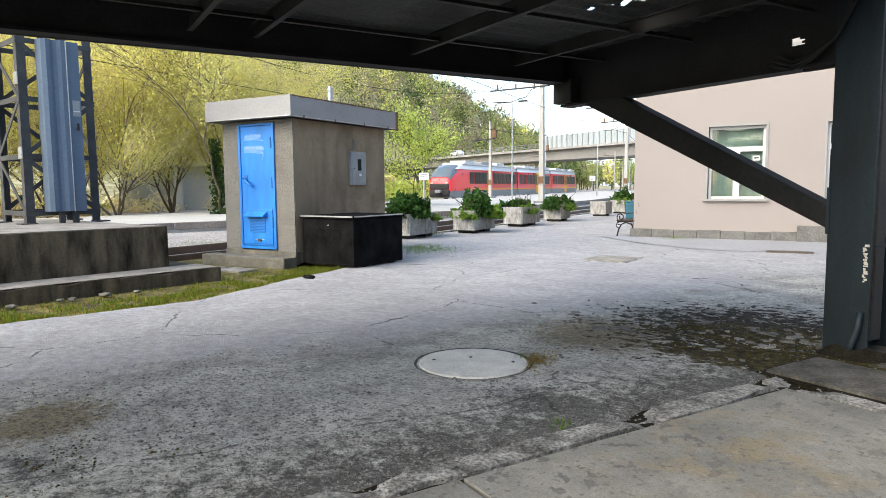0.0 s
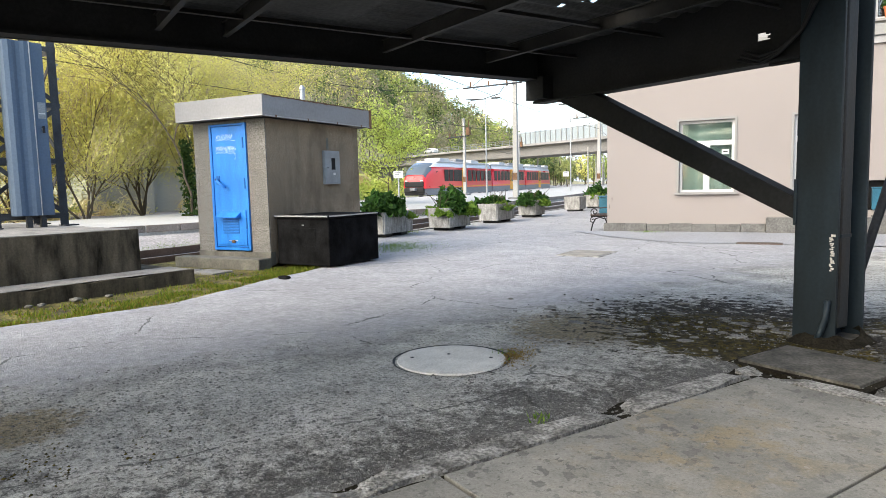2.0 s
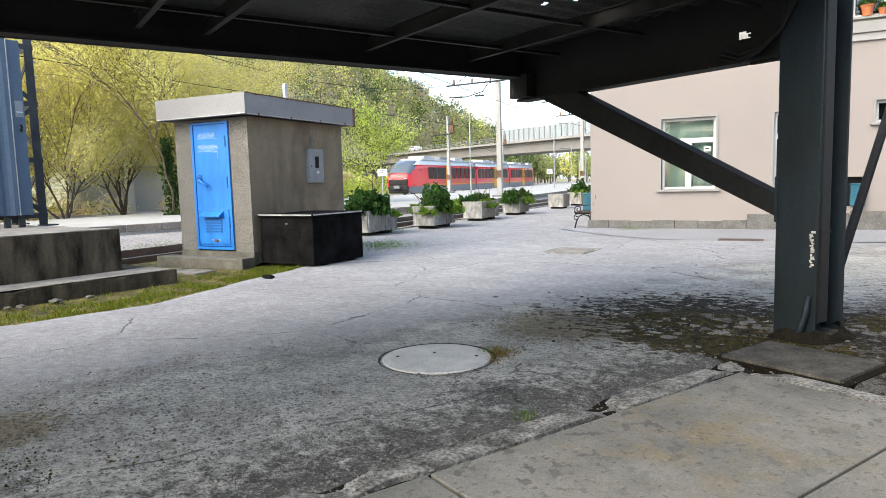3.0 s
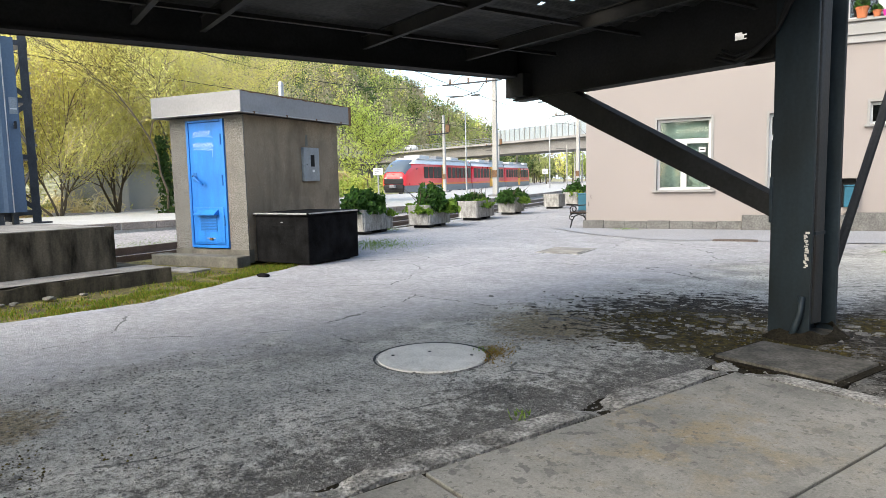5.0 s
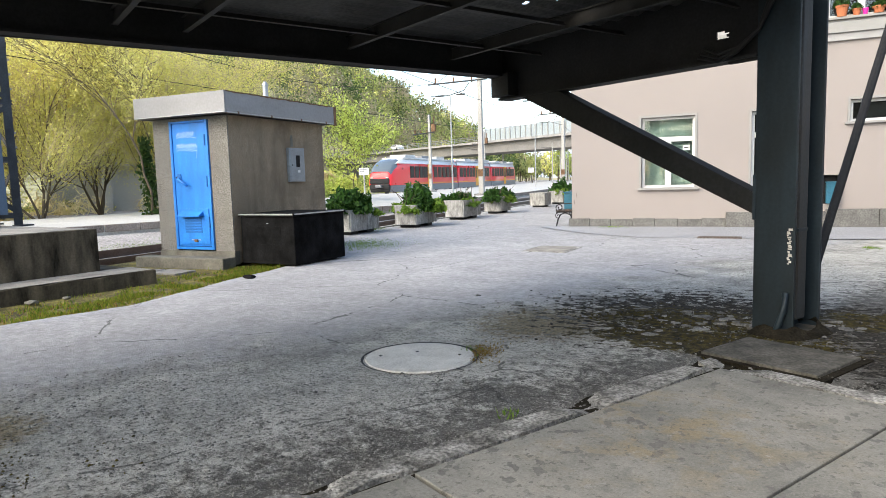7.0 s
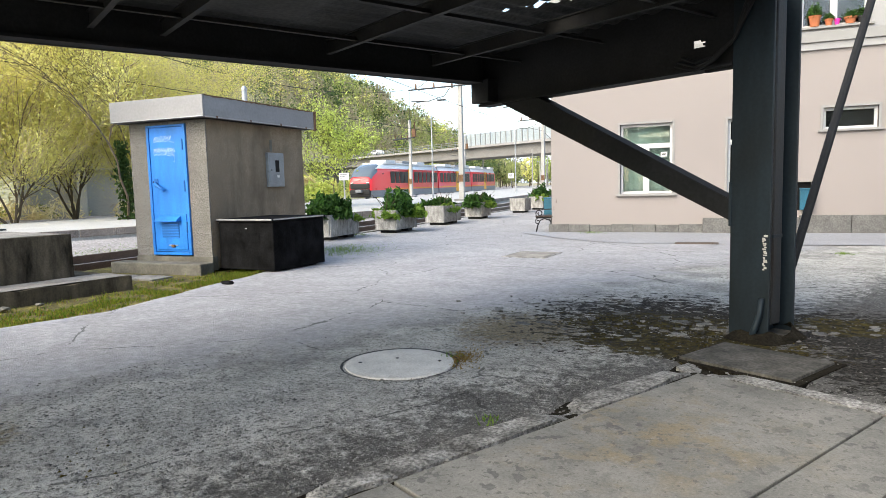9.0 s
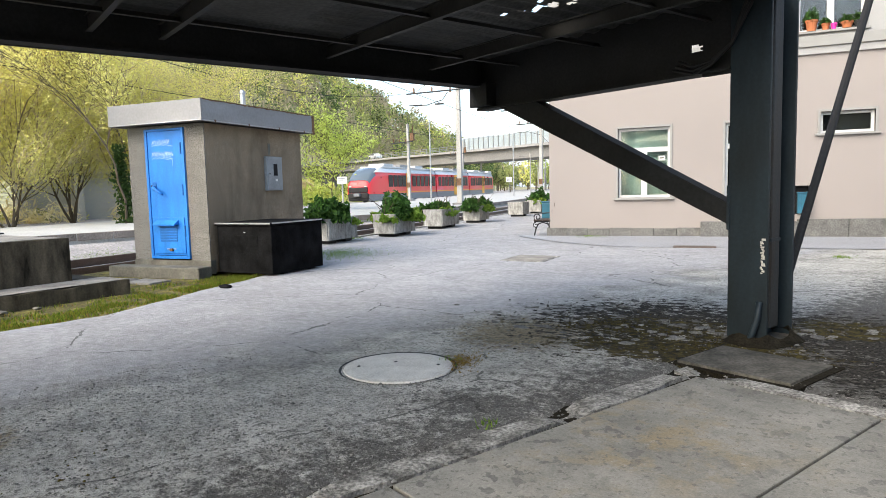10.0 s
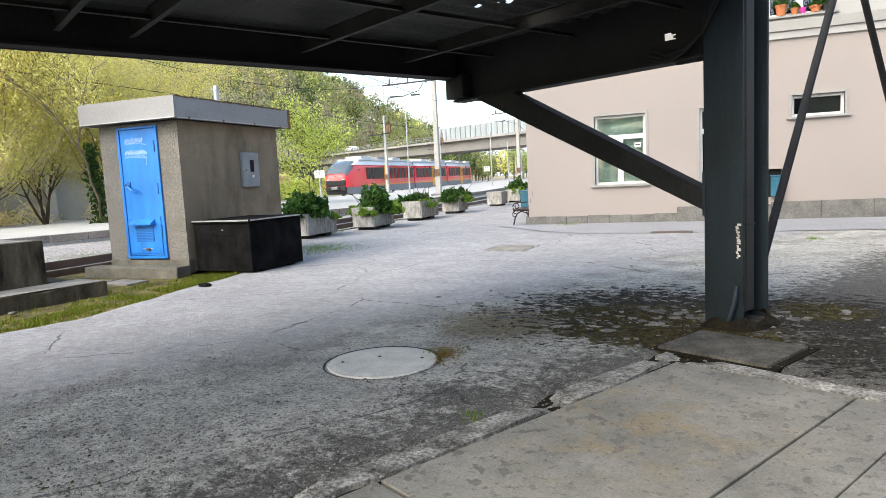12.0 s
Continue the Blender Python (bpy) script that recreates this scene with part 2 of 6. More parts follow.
M = dict(
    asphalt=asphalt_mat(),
    slab=None,
    kerb_conc=surface("kerb_concrete", (0.29, 0.281, 0.258), 0.92, big=7.0, fine=55, vary=0.45, grain=0.5, relief=0.9, depth=0.012, stain=(0.075, 0.071, 0.062), world_space=True),
    lid=surface("cover_concrete", (0.60, 0.58, 0.53), 0.85, big=6, fine=90, vary=0.2, grain=0.2),
    soil=surface("soil", (0.135, 0.115, 0.03), 0.95, big=5, fine=40, vary=0.6, grain=0.4, stain=(0.06, 0.05, 0.026), relief=0.7, depth=0.02, world_space=True),
    ballast=surface("ballast_gravel", (0.30, 0.28, 0.27), 0.95, big=0.5, fine=14, vary=0.3, grain=0.5, relief=0.8, depth=0.05, world_space=True),
    field=surface("far_ground", (0.40, 0.36, 0.20), 0.95, big=0.05, fine=1.5, vary=0.4, grain=0.4, relief=0.3, depth=0.1, world_space=True),
    platform=surface("platform_concrete", (0.42, 0.41, 0.385), 0.9, big=0.7, fine=20, vary=0.12, grain=0.15, world_space=True),
    platform_edge=surface("platform_edge", (0.22, 0.19, 0.165), 0.9, big=1.2, fine=30, vary=0.3, grain=0.3, world_space=True),
    rail=surface("rail_steel", (0.12, 0.09, 0.075), 0.55, 0.6, big=3, fine=40),
    sleeper=surface("sleeper", (0.20, 0.18, 0.16), 0.9, big=3, fine=30),
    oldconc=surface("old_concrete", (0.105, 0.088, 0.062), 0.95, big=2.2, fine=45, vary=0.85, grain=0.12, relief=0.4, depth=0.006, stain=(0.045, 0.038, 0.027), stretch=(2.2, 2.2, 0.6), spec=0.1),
    oldtop=surface("pale_old_concrete", (0.24, 0.225, 0.20), 0.92, big=3, fine=45, vary=0.45, grain=0.14, relief=0.4, depth=0.006),
    roughcast=None,
    render_wall=None,
    step=surface("step_concrete", (0.15, 0.142, 0.118), 0.92, big=3, fine=50, vary=0.5, grain=0.14, relief=0.5, depth=0.006),
    roofsheet=surface("painted_fascia", (0.250, 0.248, 0.252), 0.55, 0.1, big=1.2, fine=30, vary=0.12, grain=0.06, relief=0.05, stretch=(1, 1, 3)),
    rooftop=surface("roof_top", (0.25, 0.24, 0.23), 0.8),
    newasphalt=surface("new_asphalt", (0.25, 0.255, 0.27), 0.7, big=0.8, fine=70, vary=0.15, grain=0.3, relief=0.3, depth=0.004, spec=0.5, world_space=True),
    mud=surface("damp_earth", (0.020, 0.017, 0.012), 0.98, spec=0.05, big=9, fine=60, vary=0.6, grain=0.4, relief=0.9, depth=0.01, world_space=True),
    footing=surface("footing_concrete", (0.085, 0.08, 0.068), 0.92, big=5, fine=50, vary=0.5, grain=0.3, relief=0.4, depth=0.006, stain=(0.045, 0.042, 0.034), world_space=True),
    rust=surface("rust", (0.16, 0.09, 0.05), 0.9, big=8, fine=60, vary=0.5),
    bluepaint=surface("blue_paint", (0.010, 0.185, 0.60), 0.42, 0.0, big=2.6, fine=50, vary=0.32, grain=0.10, relief=0.06, spec=0.5, stretch=(1.5, 1.5, 0.5)),
    bluedark=surface("dark_blue_paint", (0.015, 0.12, 0.36), 0.5, 0.0, big=3, fine=50, vary=0.2),
    chalk=plain("white_spray", (0.42, 0.58, 0.78), 0.7),
    greybox=surface("grey_box_paint", (0.27, 0.29, 0.30), 0.5, 0.2, big=5, fine=60, vary=0.2),
    glassdark=plain("dark_window", (0.010, 0.012, 0.014), 0.3, 0.0, 0.08),
    binblack=surface("black_bin", (0.009, 0.009, 0.0095), 0.8, 0.0, big=4.0, fine=40, vary=0.9, grain=0.2, relief=0.1, spec=0.04),
    alu=surface("galvanised", (0.42, 0.43, 0.44), 0.4, 0.7, big=6, fine=60, vary=0.25),
    steel=surface("lattice_steel", (0.06, 0.062, 0.065), 0.6, 0.3, big=4, fine=60, vary=0.4),
    cabinet=surface("cabinet_blue_grey", (0.10, 0.14, 0.195), 0.5, 0.2, big=1.5, fine=40, vary=0.15, grain=0.08, relief=0.05, stretch=(2, 2, .4)),
    canopy=surface("canopy_dark_steel", (0.017, 0.0172, 0.0178), 0.75, 0.0, big=2.5, fine=45, vary=0.5, grain=0.2, relief=0.15),
    canopyedge=surface("canopy_worn_edge", (0.028, 0.027, 0.025), 0.65, 0.1, big=5, fine=45, vary=0.5),
    sheet=surface("canopy_sheet", (0.055, 0.055, 0.053), 0.8, 0.0, big=1.0, fine=30, vary=0.6, grain=0.3),
    column=surface("column_paint", (0.013, 0.023, 0.031), 0.5, 0.1, big=2.2, fine=40, vary=0.45, grain=0.12, relief=0.12, stain=(0.014, 0.019, 0.022), stretch=(2, 2, 0.5)),
    pipe=surface("pipe_paint", (0.024, 0.029, 0.032), 0.55, 0.1, big=4, fine=50, vary=0.5, stain=(0.05, 0.042, 0.036), stretch=(2, 2, 0.4)),
    pink=surface("pink_render", (0.266, 0.236, 0.222), 0.9, big=0.5, fine=60, vary=0.06, grain=0.06, relief=0.15, depth=0.003),
    greyrender=surface("grey_render", (0.30, 0.295, 0.29), 0.9, big=0.6, fine=60, vary=0.08, grain=0.06),
    plinth=surface("plinth_stone", (0.135, 0.132, 0.125), 0.92, big=4, fine=35, vary=0.35, grain=0.2, relief=0.5, depth=0.006),
    white=surface("white_frame", (0.52, 0.52, 0.515), 0.45, big=4, fine=60, vary=0.06, grain=0.04, relief=0.03),
    surround=surface("stone_surround", (0.25, 0.245, 0.235), 0.8, big=4, fine=60, vary=0.1, grain=0.1),
    curtain=surface("room_blind", (0.26, 0.33, 0.29), 0.8, big=1.5, fine=20, vary=0.25, stretch=(3, 1, 0.3)),
    planter=surface("washed_concrete", (0.33, 0.325, 0.31), 0.92, big=6, fine=60, vary=0.35, grain=0.25, relief=0.5, depth=0.006, stain=(0.21, 0.205, 0.19), stretch=(2, 2, 0.7)),
    iron=plain("cast_iron", (0.015, 0.015, 0.016), 0.5, 0.3),
    benchwood=surface("bench_wood", (0.06, 0.04, 0.03), 0.6, big=5, fine=60, stretch=(0.3, 4, 4)),
    binblue=surface("blue_bin", (0.018, 0.10, 0.15), 0.5, big=4, fine=50, vary=0.2),
    red=surface("train_red", (0.80, 0.018, 0.028), 0.3, 0.0, big=0.4, fine=20, vary=0.06, grain=0.02, relief=0, spec=0.5),
    traingrey=surface("train_grey", (0.20, 0.205, 0.215), 0.5, 0.0, big=0.6, fine=10, vary=0.12),
    trainroof=surface("train_roof", (0.5, 0.5, 0.5), 0.55, big=0.6, fine=10, vary=0.15),
    yellow=surface("train_yellow", (0.80, 0.36, 0.01), 0.4, big=1, fine=20, vary=0.08),
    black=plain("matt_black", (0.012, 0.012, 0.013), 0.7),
    conc_mast=surface("mast_concrete", (0.36, 0.35, 0.33), 0.85, big=1, fine=20, vary=0.12, stretch=(2, 2, .3)),
    bridge=surface("bridge_concrete", (0.20, 0.195, 0.19), 0.9, big=0.3, fine=5, vary=0.15, world_space=True),
    bridge_edge=surface("bridge_edge", (0.29, 0.285, 0.28), 0.9, big=0.3, fine=5, vary=0.2, world_space=True),
    noiseglass=surface("noise_barrier", (0.30, 0.34, 0.37), 0.3, big=0.3, fine=4, vary=0.08),
    carwhite=plain("car_white", (0.75, 0.75, 0.74), 0.3),
    bark=surface("bark", (0.11, 0.085, 0.06), 0.95, big=4, fine=40, vary=0.4, grain=0.3),
    twig=surface("twig", (0.56, 0.46, 0.30), 0.9, big=1, fine=10, vary=0.3),
    ivy=leaf_mat("ivy", (0.02, 0.045, 0.012), (0.06, 0.11, 0.025)),
    spring=leaf_mat("spring_leaf", (0.60, 0.55, 0.15), (0.88, 0.83, 0.30)),
    lime=leaf_mat("lime_leaf", (0.30, 0.36, 0.08), (0.54, 0.60, 0.17)),
    young=leaf_mat("young_leaf", (0.42, 0.49, 0.10), (0.68, 0.75, 0.22)),
    olive=leaf_mat("olive_leaf", (0.22, 0.24, 0.09), (0.42, 0.44, 0.17)),
    bare=leaf_mat("budding_twigs", (0.58, 0.47, 0.27), (0.80, 0.69, 0.40)),
    grey=leaf_mat("leafless_twigs", (0.27, 0.23, 0.15), (0.42, 0.37, 0.24)),
    dark=leaf_mat("dark_leaf", (0.06, 0.10, 0.035), (0.13, 0.18, 0.07)),
    shrub=leaf_mat("shrub_leaf", (0.02, 0.055, 0.015), (0.07, 0.16, 0.03)),
    shrublight=leaf_mat("shrub_tip", (0.08, 0.16, 0.02), (0.2, 0.3, 0.05)),
    grass=leaf_mat("grass_blade", (0.045, 0.10, 0.008), (0.24, 0.28, 0.035)),
    dry=leaf_mat("dry_grass", (0.16, 0.10, 0.02), (0.30, 0.21, 0.06)),
    # distance haze is put into this base colour
    hazyhill=surface("haze_paled_hill", (0.50, 0.54, 0.55), 0.95, big=0.004, fine=0.05, vary=0.1, relief=0, world_space=True),
    terracotta=surface("terracotta", (0.42, 0.14, 0.06), 0.8, big=8, fine=60),
    magenta=plain("magenta_pot", (0.65, 0.02, 0.28), 0.5),
    signwhite=surface("sign_white", (0.62, 0.62, 0.6), 0.5, big=3, fine=30, vary=0.08),
    signal_red=plain("signal_red", (0.9, 0.03, 0.02), 0.4, emit=2.0),
)


def roughcast_mat(name, scale, tones, gap, dirt, relief, wet=0.5):
    """Thrown pebble render: stones of several tones in a darker bed, with rain streaks and dirt."""
    m, nt, b = nodes_of(name, 0.92, 0, 0.25)
    v = coords(nt)
    vo = nt.nodes.new("ShaderNodeTexVoronoi")
    vo.inputs["Scale"].default_value = scale
    warp = tex_noise(nt, v, scale * 0.6, 2)
    nt.links.new(mix(nt, 0.012, v, ramp(nt, warp, [(0.0, 0.0), (1.0, 1.0)]), 'ADD'), vo.inputs["Vector"])
    c = ramp(nt, vo.outputs["Color"], [(0.0, tones[0]), (0.5, tones[1]), (1.0, tones[2])])
    c = mix(nt, 0.35, c, ramp(nt, tex_noise(nt, v, 2.0, 6), [(0.3, 0.25), (0.7, 0.75)]), 'OVERLAY')
    c = mix(nt, ramp(nt, vo.outputs["Distance"], [(0.42, 0.0), (0.75, 1.0)]), c, gap)
    streak = tex_noise(nt, v, 2.0, 7, 0.7, (1.6, 1.6, 0.6))
    c = mix(nt, ramp(nt, streak, [(0.48, 0.0), (0.66, wet)]), c, dirt)
    blot = tex_noise(nt, v, 1.4, 7, 0.7)
    c = mix(nt, ramp(nt, blot, [(0.50, 0.0), (0.66, wet)]), c, dirt)
    nt.links.new(c, b.inputs["Base Color"])
    bump(nt, b, calc(nt, 'SUBTRACT', 1.0, vo.outputs["Distance"]), relief, 0.012)
    return m


M["roughcast"] = roughcast_mat("pebble_roughcast", 62, ((0.14, 0.133, 0.117), (0.215, 0.207, 0.188), (0.36, 0.35, 0.325)), (0.10, 0.092, 0.08), (0.16, 0.15, 0.125), 0.8, 0.3)
M["render_wall"] = roughcast_mat("old_render", 110, ((0.235, 0.182, 0.124), (0.27, 0.214, 0.15), (0.335, 0.275, 0.20)), (0.20, 0.153, 0.103), (0.125, 0.092, 0.060), 0.4, 0.6)


def slab_mat():
    m, nt, b = nodes_of("slab_concrete", 0.88, 0, 0.25)
    p = coords(nt, True)
    big, mid, fine = tex_noise(nt, p, 1.1, 7, 0.65), tex_noise(nt, p, 5.0, 7, 0.72), tex_noise(nt, p, 95, 3, 0.7)
    off = nt.nodes.new("ShaderNodeVectorMath")
    off.operation = 'DISTANCE'
    off.inputs[1].default_value = (-0.62, 3.05, 0)
    nt.links.new(p, off.inputs[0])
    spot = calc(nt, 'SUBTRACT', calc(nt, 'ADD', 0.45, mid), off.outputs["Value"])
    c = ramp(nt, big, [(0.35, (0.128, 0.125, 0.111)), (0.65, (0.230, 0.222, 0.196))])
    c = mix(nt, 0.25, c, ramp(nt, mid, [(0.3, 0.2), (0.7, 0.8)]), 'OVERLAY')
    c = mix(nt, calc(nt, 'MULTIPLY', ramp(nt, tex_noise(nt, p, 3.2, 8, 0.7), [(0.48, 0.0), (0.60, 0.6)]), ramp(nt, spot, [(0.1, 0.0), (0.7, 1.0)])), c, (0.215, 0.165, 0.088))
    stain = tex_noise(nt, p, 12.0, 4, 0.55, (1.0, 0.8, 1.0))
    c = mix(nt, calc(nt, 'MULTIPLY', ramp(nt, stain, [(0.585, 0.0), (0.605, 0.75)]), ramp(nt, tex_noise(nt, p, 0.9, 2), [(0.40, 0.15), (0.56, 1.0)])), c, (0.095, 0.092, 0.085))
    c = mix(nt, ramp(nt, tex_noise(nt, p, 24, 5, 0.7), [(0.59, 0.0), (0.62, 0.6)]), c, (0.085, 0.08, 0.07))
    c = mix(nt, ramp(nt, tex_noise(nt, p, 6.5, 7, 0.8), [(0.60, 0.0), (0.68, 0.4)]), c, (0.34, 0.335, 0.315))
    c = mix(nt, 0.25, c, ramp(nt, fine, [(0.3, 0.1), (0.7, 0.9)]), 'OVERLAY')
    nt.links.new(c, b.inputs["Base Color"])
    bump(nt, b, calc(nt, 'ADD', fine, mid), 0.3, 0.004)
    return m


M["slab"] = slab_mat()


# ---- builders ----
def link(name, bm, material, parent=None, label="", smooth=False):
    me = bpy.data.meshes.new(name)
    bmesh.ops.recalc_face_normals(bm, faces=bm.faces)
    bm.to_mesh(me)
    bm.free()
    for mm in (material if isinstance(material, (list, tuple)) else [material]):
        me.materials.append(mm)
    if smooth:
        for p in me.polygons:
            p.use_smooth = True
    ob = new(name, me)
    if parent is not None:
        ob.parent = parent
    if label:
        ob["label"] = label
    return ob


def part(name, bm, material, parent, label="", smooth=False):
    return link(name, bm, material, parent, label, smooth)


def thing(name, m, label, category, group="", kind=""):
    ob = new(name)
    ob.matrix_world = m
    return tagged(ob, label, category, group, kind)


def box(x0, x1, y0, y1, z0, z1, bev=0.0, bm=None, turn=None):
    """A box between these limits, with its edges rounded by bev; turn moves it as a whole."""
    own = bmesh.new()
    vs = [own.verts.new((x, y, z)) for x in (x0, x1) for y in (y0, y1) for z in (z0, z1)]
    for f in ((0, 1, 3, 2), (4, 6, 7, 5), (0, 4, 5, 1), (2, 3, 7, 6), (0, 2, 6, 4), (1, 5, 7, 3)):
        own.faces.new([vs[i] for i in f])
    bmesh.ops.recalc_face_normals(own, faces=own.faces)
    if bev:
        bmesh.ops.bevel(own, geom=list(own.edges), offset=bev, segments=2, affect='EDGES', profile=0.6)
    if turn is not None:
        bmesh.ops.transform(own, matrix=turn, verts=own.verts)
    if bm is None:
        return own
    me = bpy.data.meshes.new("tmp")
    own.to_mesh(me)
    own.free()
    bm.from_mesh(me)
    bpy.data.meshes.remove(me)
    return bm


def rod(p0, p1, r0, r1=None, n=10, bm=None):
    """A round bar from p0 to p1."""
    bm = bm or bmesh.new()
    p0, p1 = Vector(p0), Vector(p1)
    q = (p1 - p0).to_track_quat('Z', 'Y').to_matrix()
    r1 = r0 if r1 is None else r1
    a, b = [], []
    for i in range(n):
        d = q @ Vector((math.cos(2 * math.pi * i / n), math.sin(2 * math.pi * i / n), 0))
        a.append(bm.verts.new(p0 + d * r0))
        b.append(bm.verts.new(p1 + d * r1))
    for i in range(n):
        bm.faces.new((a[i], a[(i + 1) % n], b[(i + 1) % n], b[i]))
    bm.faces.new(a[::-1])
    bm.faces.new(b)
    return bm


def pathrod(points, r, n=8, bm=None):
    """A bent round bar through the points."""
    bm = bm or bmesh.new()
    rings = []
    pts = [Vector(p) for p in points]
    for i, p in enumerate(pts):
        d = (pts[min(i + 1, len(pts) - 1)] - pts[max(i - 1, 0)]).normalized()
        q = d.to_track_quat('Z', 'Y').to_matrix()
        rings.append([bm.verts.new(p + q @ Vector((r * math.cos(2 * math.pi * k / n), r * math.sin(2 * math.pi * k / n), 0))) for k in range(n)])
    for a, b in zip(rings, rings[1:]):
        for k in range(n):
            bm.faces.new((a[k], a[(k + 1) % n], b[(k + 1) % n], b[k]))
    bm.faces.new(rings[0][::-1])
    bm.faces.new(rings[-1])
    return bm


def bar(p0, p1, w, h, bm=None, up=(0, 0, 1)):
    """A flat bar of width w and height h from p0 to p1."""
    bm = bm or bmesh.new()
    p0, p1 = Vector(p0), Vector(p1)
    d = (p1 - p0).normalized()
    s = d.cross(Vector(up)).normalized()
    t = s.cross(d)
    vs = [bm.verts.new(p + s * (a * w / 2) + t * (b * h / 2)) for p in (p0, p1) for a, b in ((-1, -1), (1, -1), (1, 1), (-1, 1))]
    for f in ((0, 1, 2, 3), (7, 6, 5, 4), (0, 4, 5, 1), (1, 5, 6, 2), (2, 6, 7, 3), (3, 7, 4, 0)):
        bm.faces.new([vs[i] for i in f])
    return bm


def angle(p0, p1, size, thick, out, bm=None):
    """An angle iron from p0 to p1; out: the two directions of its legs."""
    bm = bm or bmesh.new()
    p0, p1 = Vector(p0), Vector(p1)
    a, b = Vector(out[0]) * size, Vector(out[1]) * size
    ta, tb = Vector(out[0]) * thick, Vector(out[1]) * thick
    prof = [Vector((0, 0, 0)), a, a + tb, ta + tb, b + ta, b]
    r0, r1 = [bm.verts.new(p0 + q) for q in prof], [bm.verts.new(p1 + q) for q in prof]
    for i in range(6):
        bm.faces.new((r0[i], r0[(i + 1) % 6], r1[(i + 1) % 6], r1[i]))
    bm.faces.new(r0[::-1])
    bm.faces.new(r1)
    return bm


def raw(name, verts, faces, material, parent=None, label="", smooth=False):
    me = bpy.data.meshes.new(name)
    me.from_pydata([tuple(v) for v in verts] if not isinstance(verts, np.ndarray) else verts.tolist(), [], faces if not isinstance(faces, np.ndarray) else faces.tolist())
    me.materials.append(material)
    if smooth:
        for p in me.polygons:
            p.use_smooth = True
    ob = new(name, me)
    if parent is not None:
        ob.parent = parent
    if label:
        ob["label"] = label
    return ob


def leaf_quads(rng, centres, size, flat=0.0, long=1.6):
    """Small leaf shapes, one round each centre, in random turns: verts, faces."""
    n = len(centres)
    a = rng.normal(size=(n, 3))
    a[:, 2] *= 1 - flat
    a /= np.linalg.norm(a, axis=1)[:, None]
    b = np.cross(a, rng.normal(size=(n, 3)))
    b /= np.linalg.norm(b, axis=1)[:, None] + 1e-9
    s = (size * rng.uniform(0.55, 1.35, n))[:, None]
    v = np.stack([centres - a * s * long / 2, centres + b * s * 0.42, centres + a * s * long / 2, centres - b * s * 0.42], 1).reshape(-1, 3)
    return v, np.arange(4 * n).reshape(-1, 4)


def tubes(segs, sides=5):
    """Tapered tubes for (p0, p1, r0, r1): verts, faces."""
    vs, fs = [], []
    for p0, p1, r0, r1 in segs:
        d = p1 - p0
        d = d / (np.linalg.norm(d) + 1e-9)
        s = np.cross(d, (0.3, 0.2, 0.93) if abs(d[2]) < 0.9 else (1, 0, 0))
        s /= np.linalg.norm(s)
        t = np.cross(d, s)
        k0 = len(vs)
        for p, r in ((p0, r0), (p1, r1)):
            for i in range(sides):
                w = 2 * math.pi * i / sides
                vs.append(p + (s * math.cos(w) + t * math.sin(w)) * r)
        for i in range(sides):
            j = (i + 1) % sides
            fs.append((k0 + i, k0 + j, k0 + sides + j, k0 + sides + i))
    return vs, fs


def grow(rng, height, spread, depth, limbs, rise=0.55, start=0.25, droop=0.0, girth=0.0075):
    """The limbs of a tree at the origin: thick segments, twigs and the points where leaves sit."""
    thick, twigs, tips = [], [], []

    def branch(p, d, length, r, level):
        steps = 8 if level == 0 else 4 if level == 1 else 3
        for i in range(steps):
            d = d + rng.normal(size=3) * 0.16 + np.array((0, 0, 0.10 * rise - droop * level * 0.05))
            d /= np.linalg.norm(d)
            q = p + d * length / steps
            r2 = r * (0.88 if level == 0 else 0.8 if level < depth else 0.6)
            (thick if level < 2 else twigs).append((p, q, r, r2))
            if level >= depth - 1:
                tips.extend(p + (q - p) * f for f in (0.35, 0.75))
            if level < depth and (level > 0 or i / steps >= start):
                for _ in range(limbs):
                    w = rng.uniform(0, 2 * math.pi)
                    o = np.array((math.cos(w), math.sin(w), rng.uniform(0.1, 0.9) * rise * 1.4))
                    nd = d * 0.45 + o * spread
                    branch(q, nd / np.linalg.norm(nd), length * rng.uniform(0.42, 0.66), r2 * 0.55, level + 1)
            p, r = q, r2

    branch(np.zeros(3), np.array((rng.normal() * 0.06, rng.normal() * 0.06, 1.0)), height * 0.72, height * girth, 0)
    return thick, twigs, np.array(tips)


def shrub_stems(rng, height, spread, depth, limbs, rise, stems):
    """Several leaning stems from one root."""
    thick, twigs, tips = [], [], []
    for k in range(stems):
        a = 2 * math.pi * (k + rng.uniform(0, 0.6)) / stems
        t, w, p = grow(rng, height * rng.uniform(0.7, 1.0), spread, depth, limbs, rise, 0.1)
        ln = np.array(((math.cos(a), math.sin(a)))) * rng.uniform(0.2, 0.55)
        def tilt(q):
            q = np.array(q)
            return q + np.array((ln[0] * q[2], ln[1] * q[2], 0))
        thick += [(tilt(x), tilt(y), r0, r1) for x, y, r0, r1 in t]
        twigs += [(tilt(x), tilt(y), r0, r1) for x, y, r0, r1 in w]
        tips += [tilt(q) for q in p]
    return thick, twigs, np.array(tips)


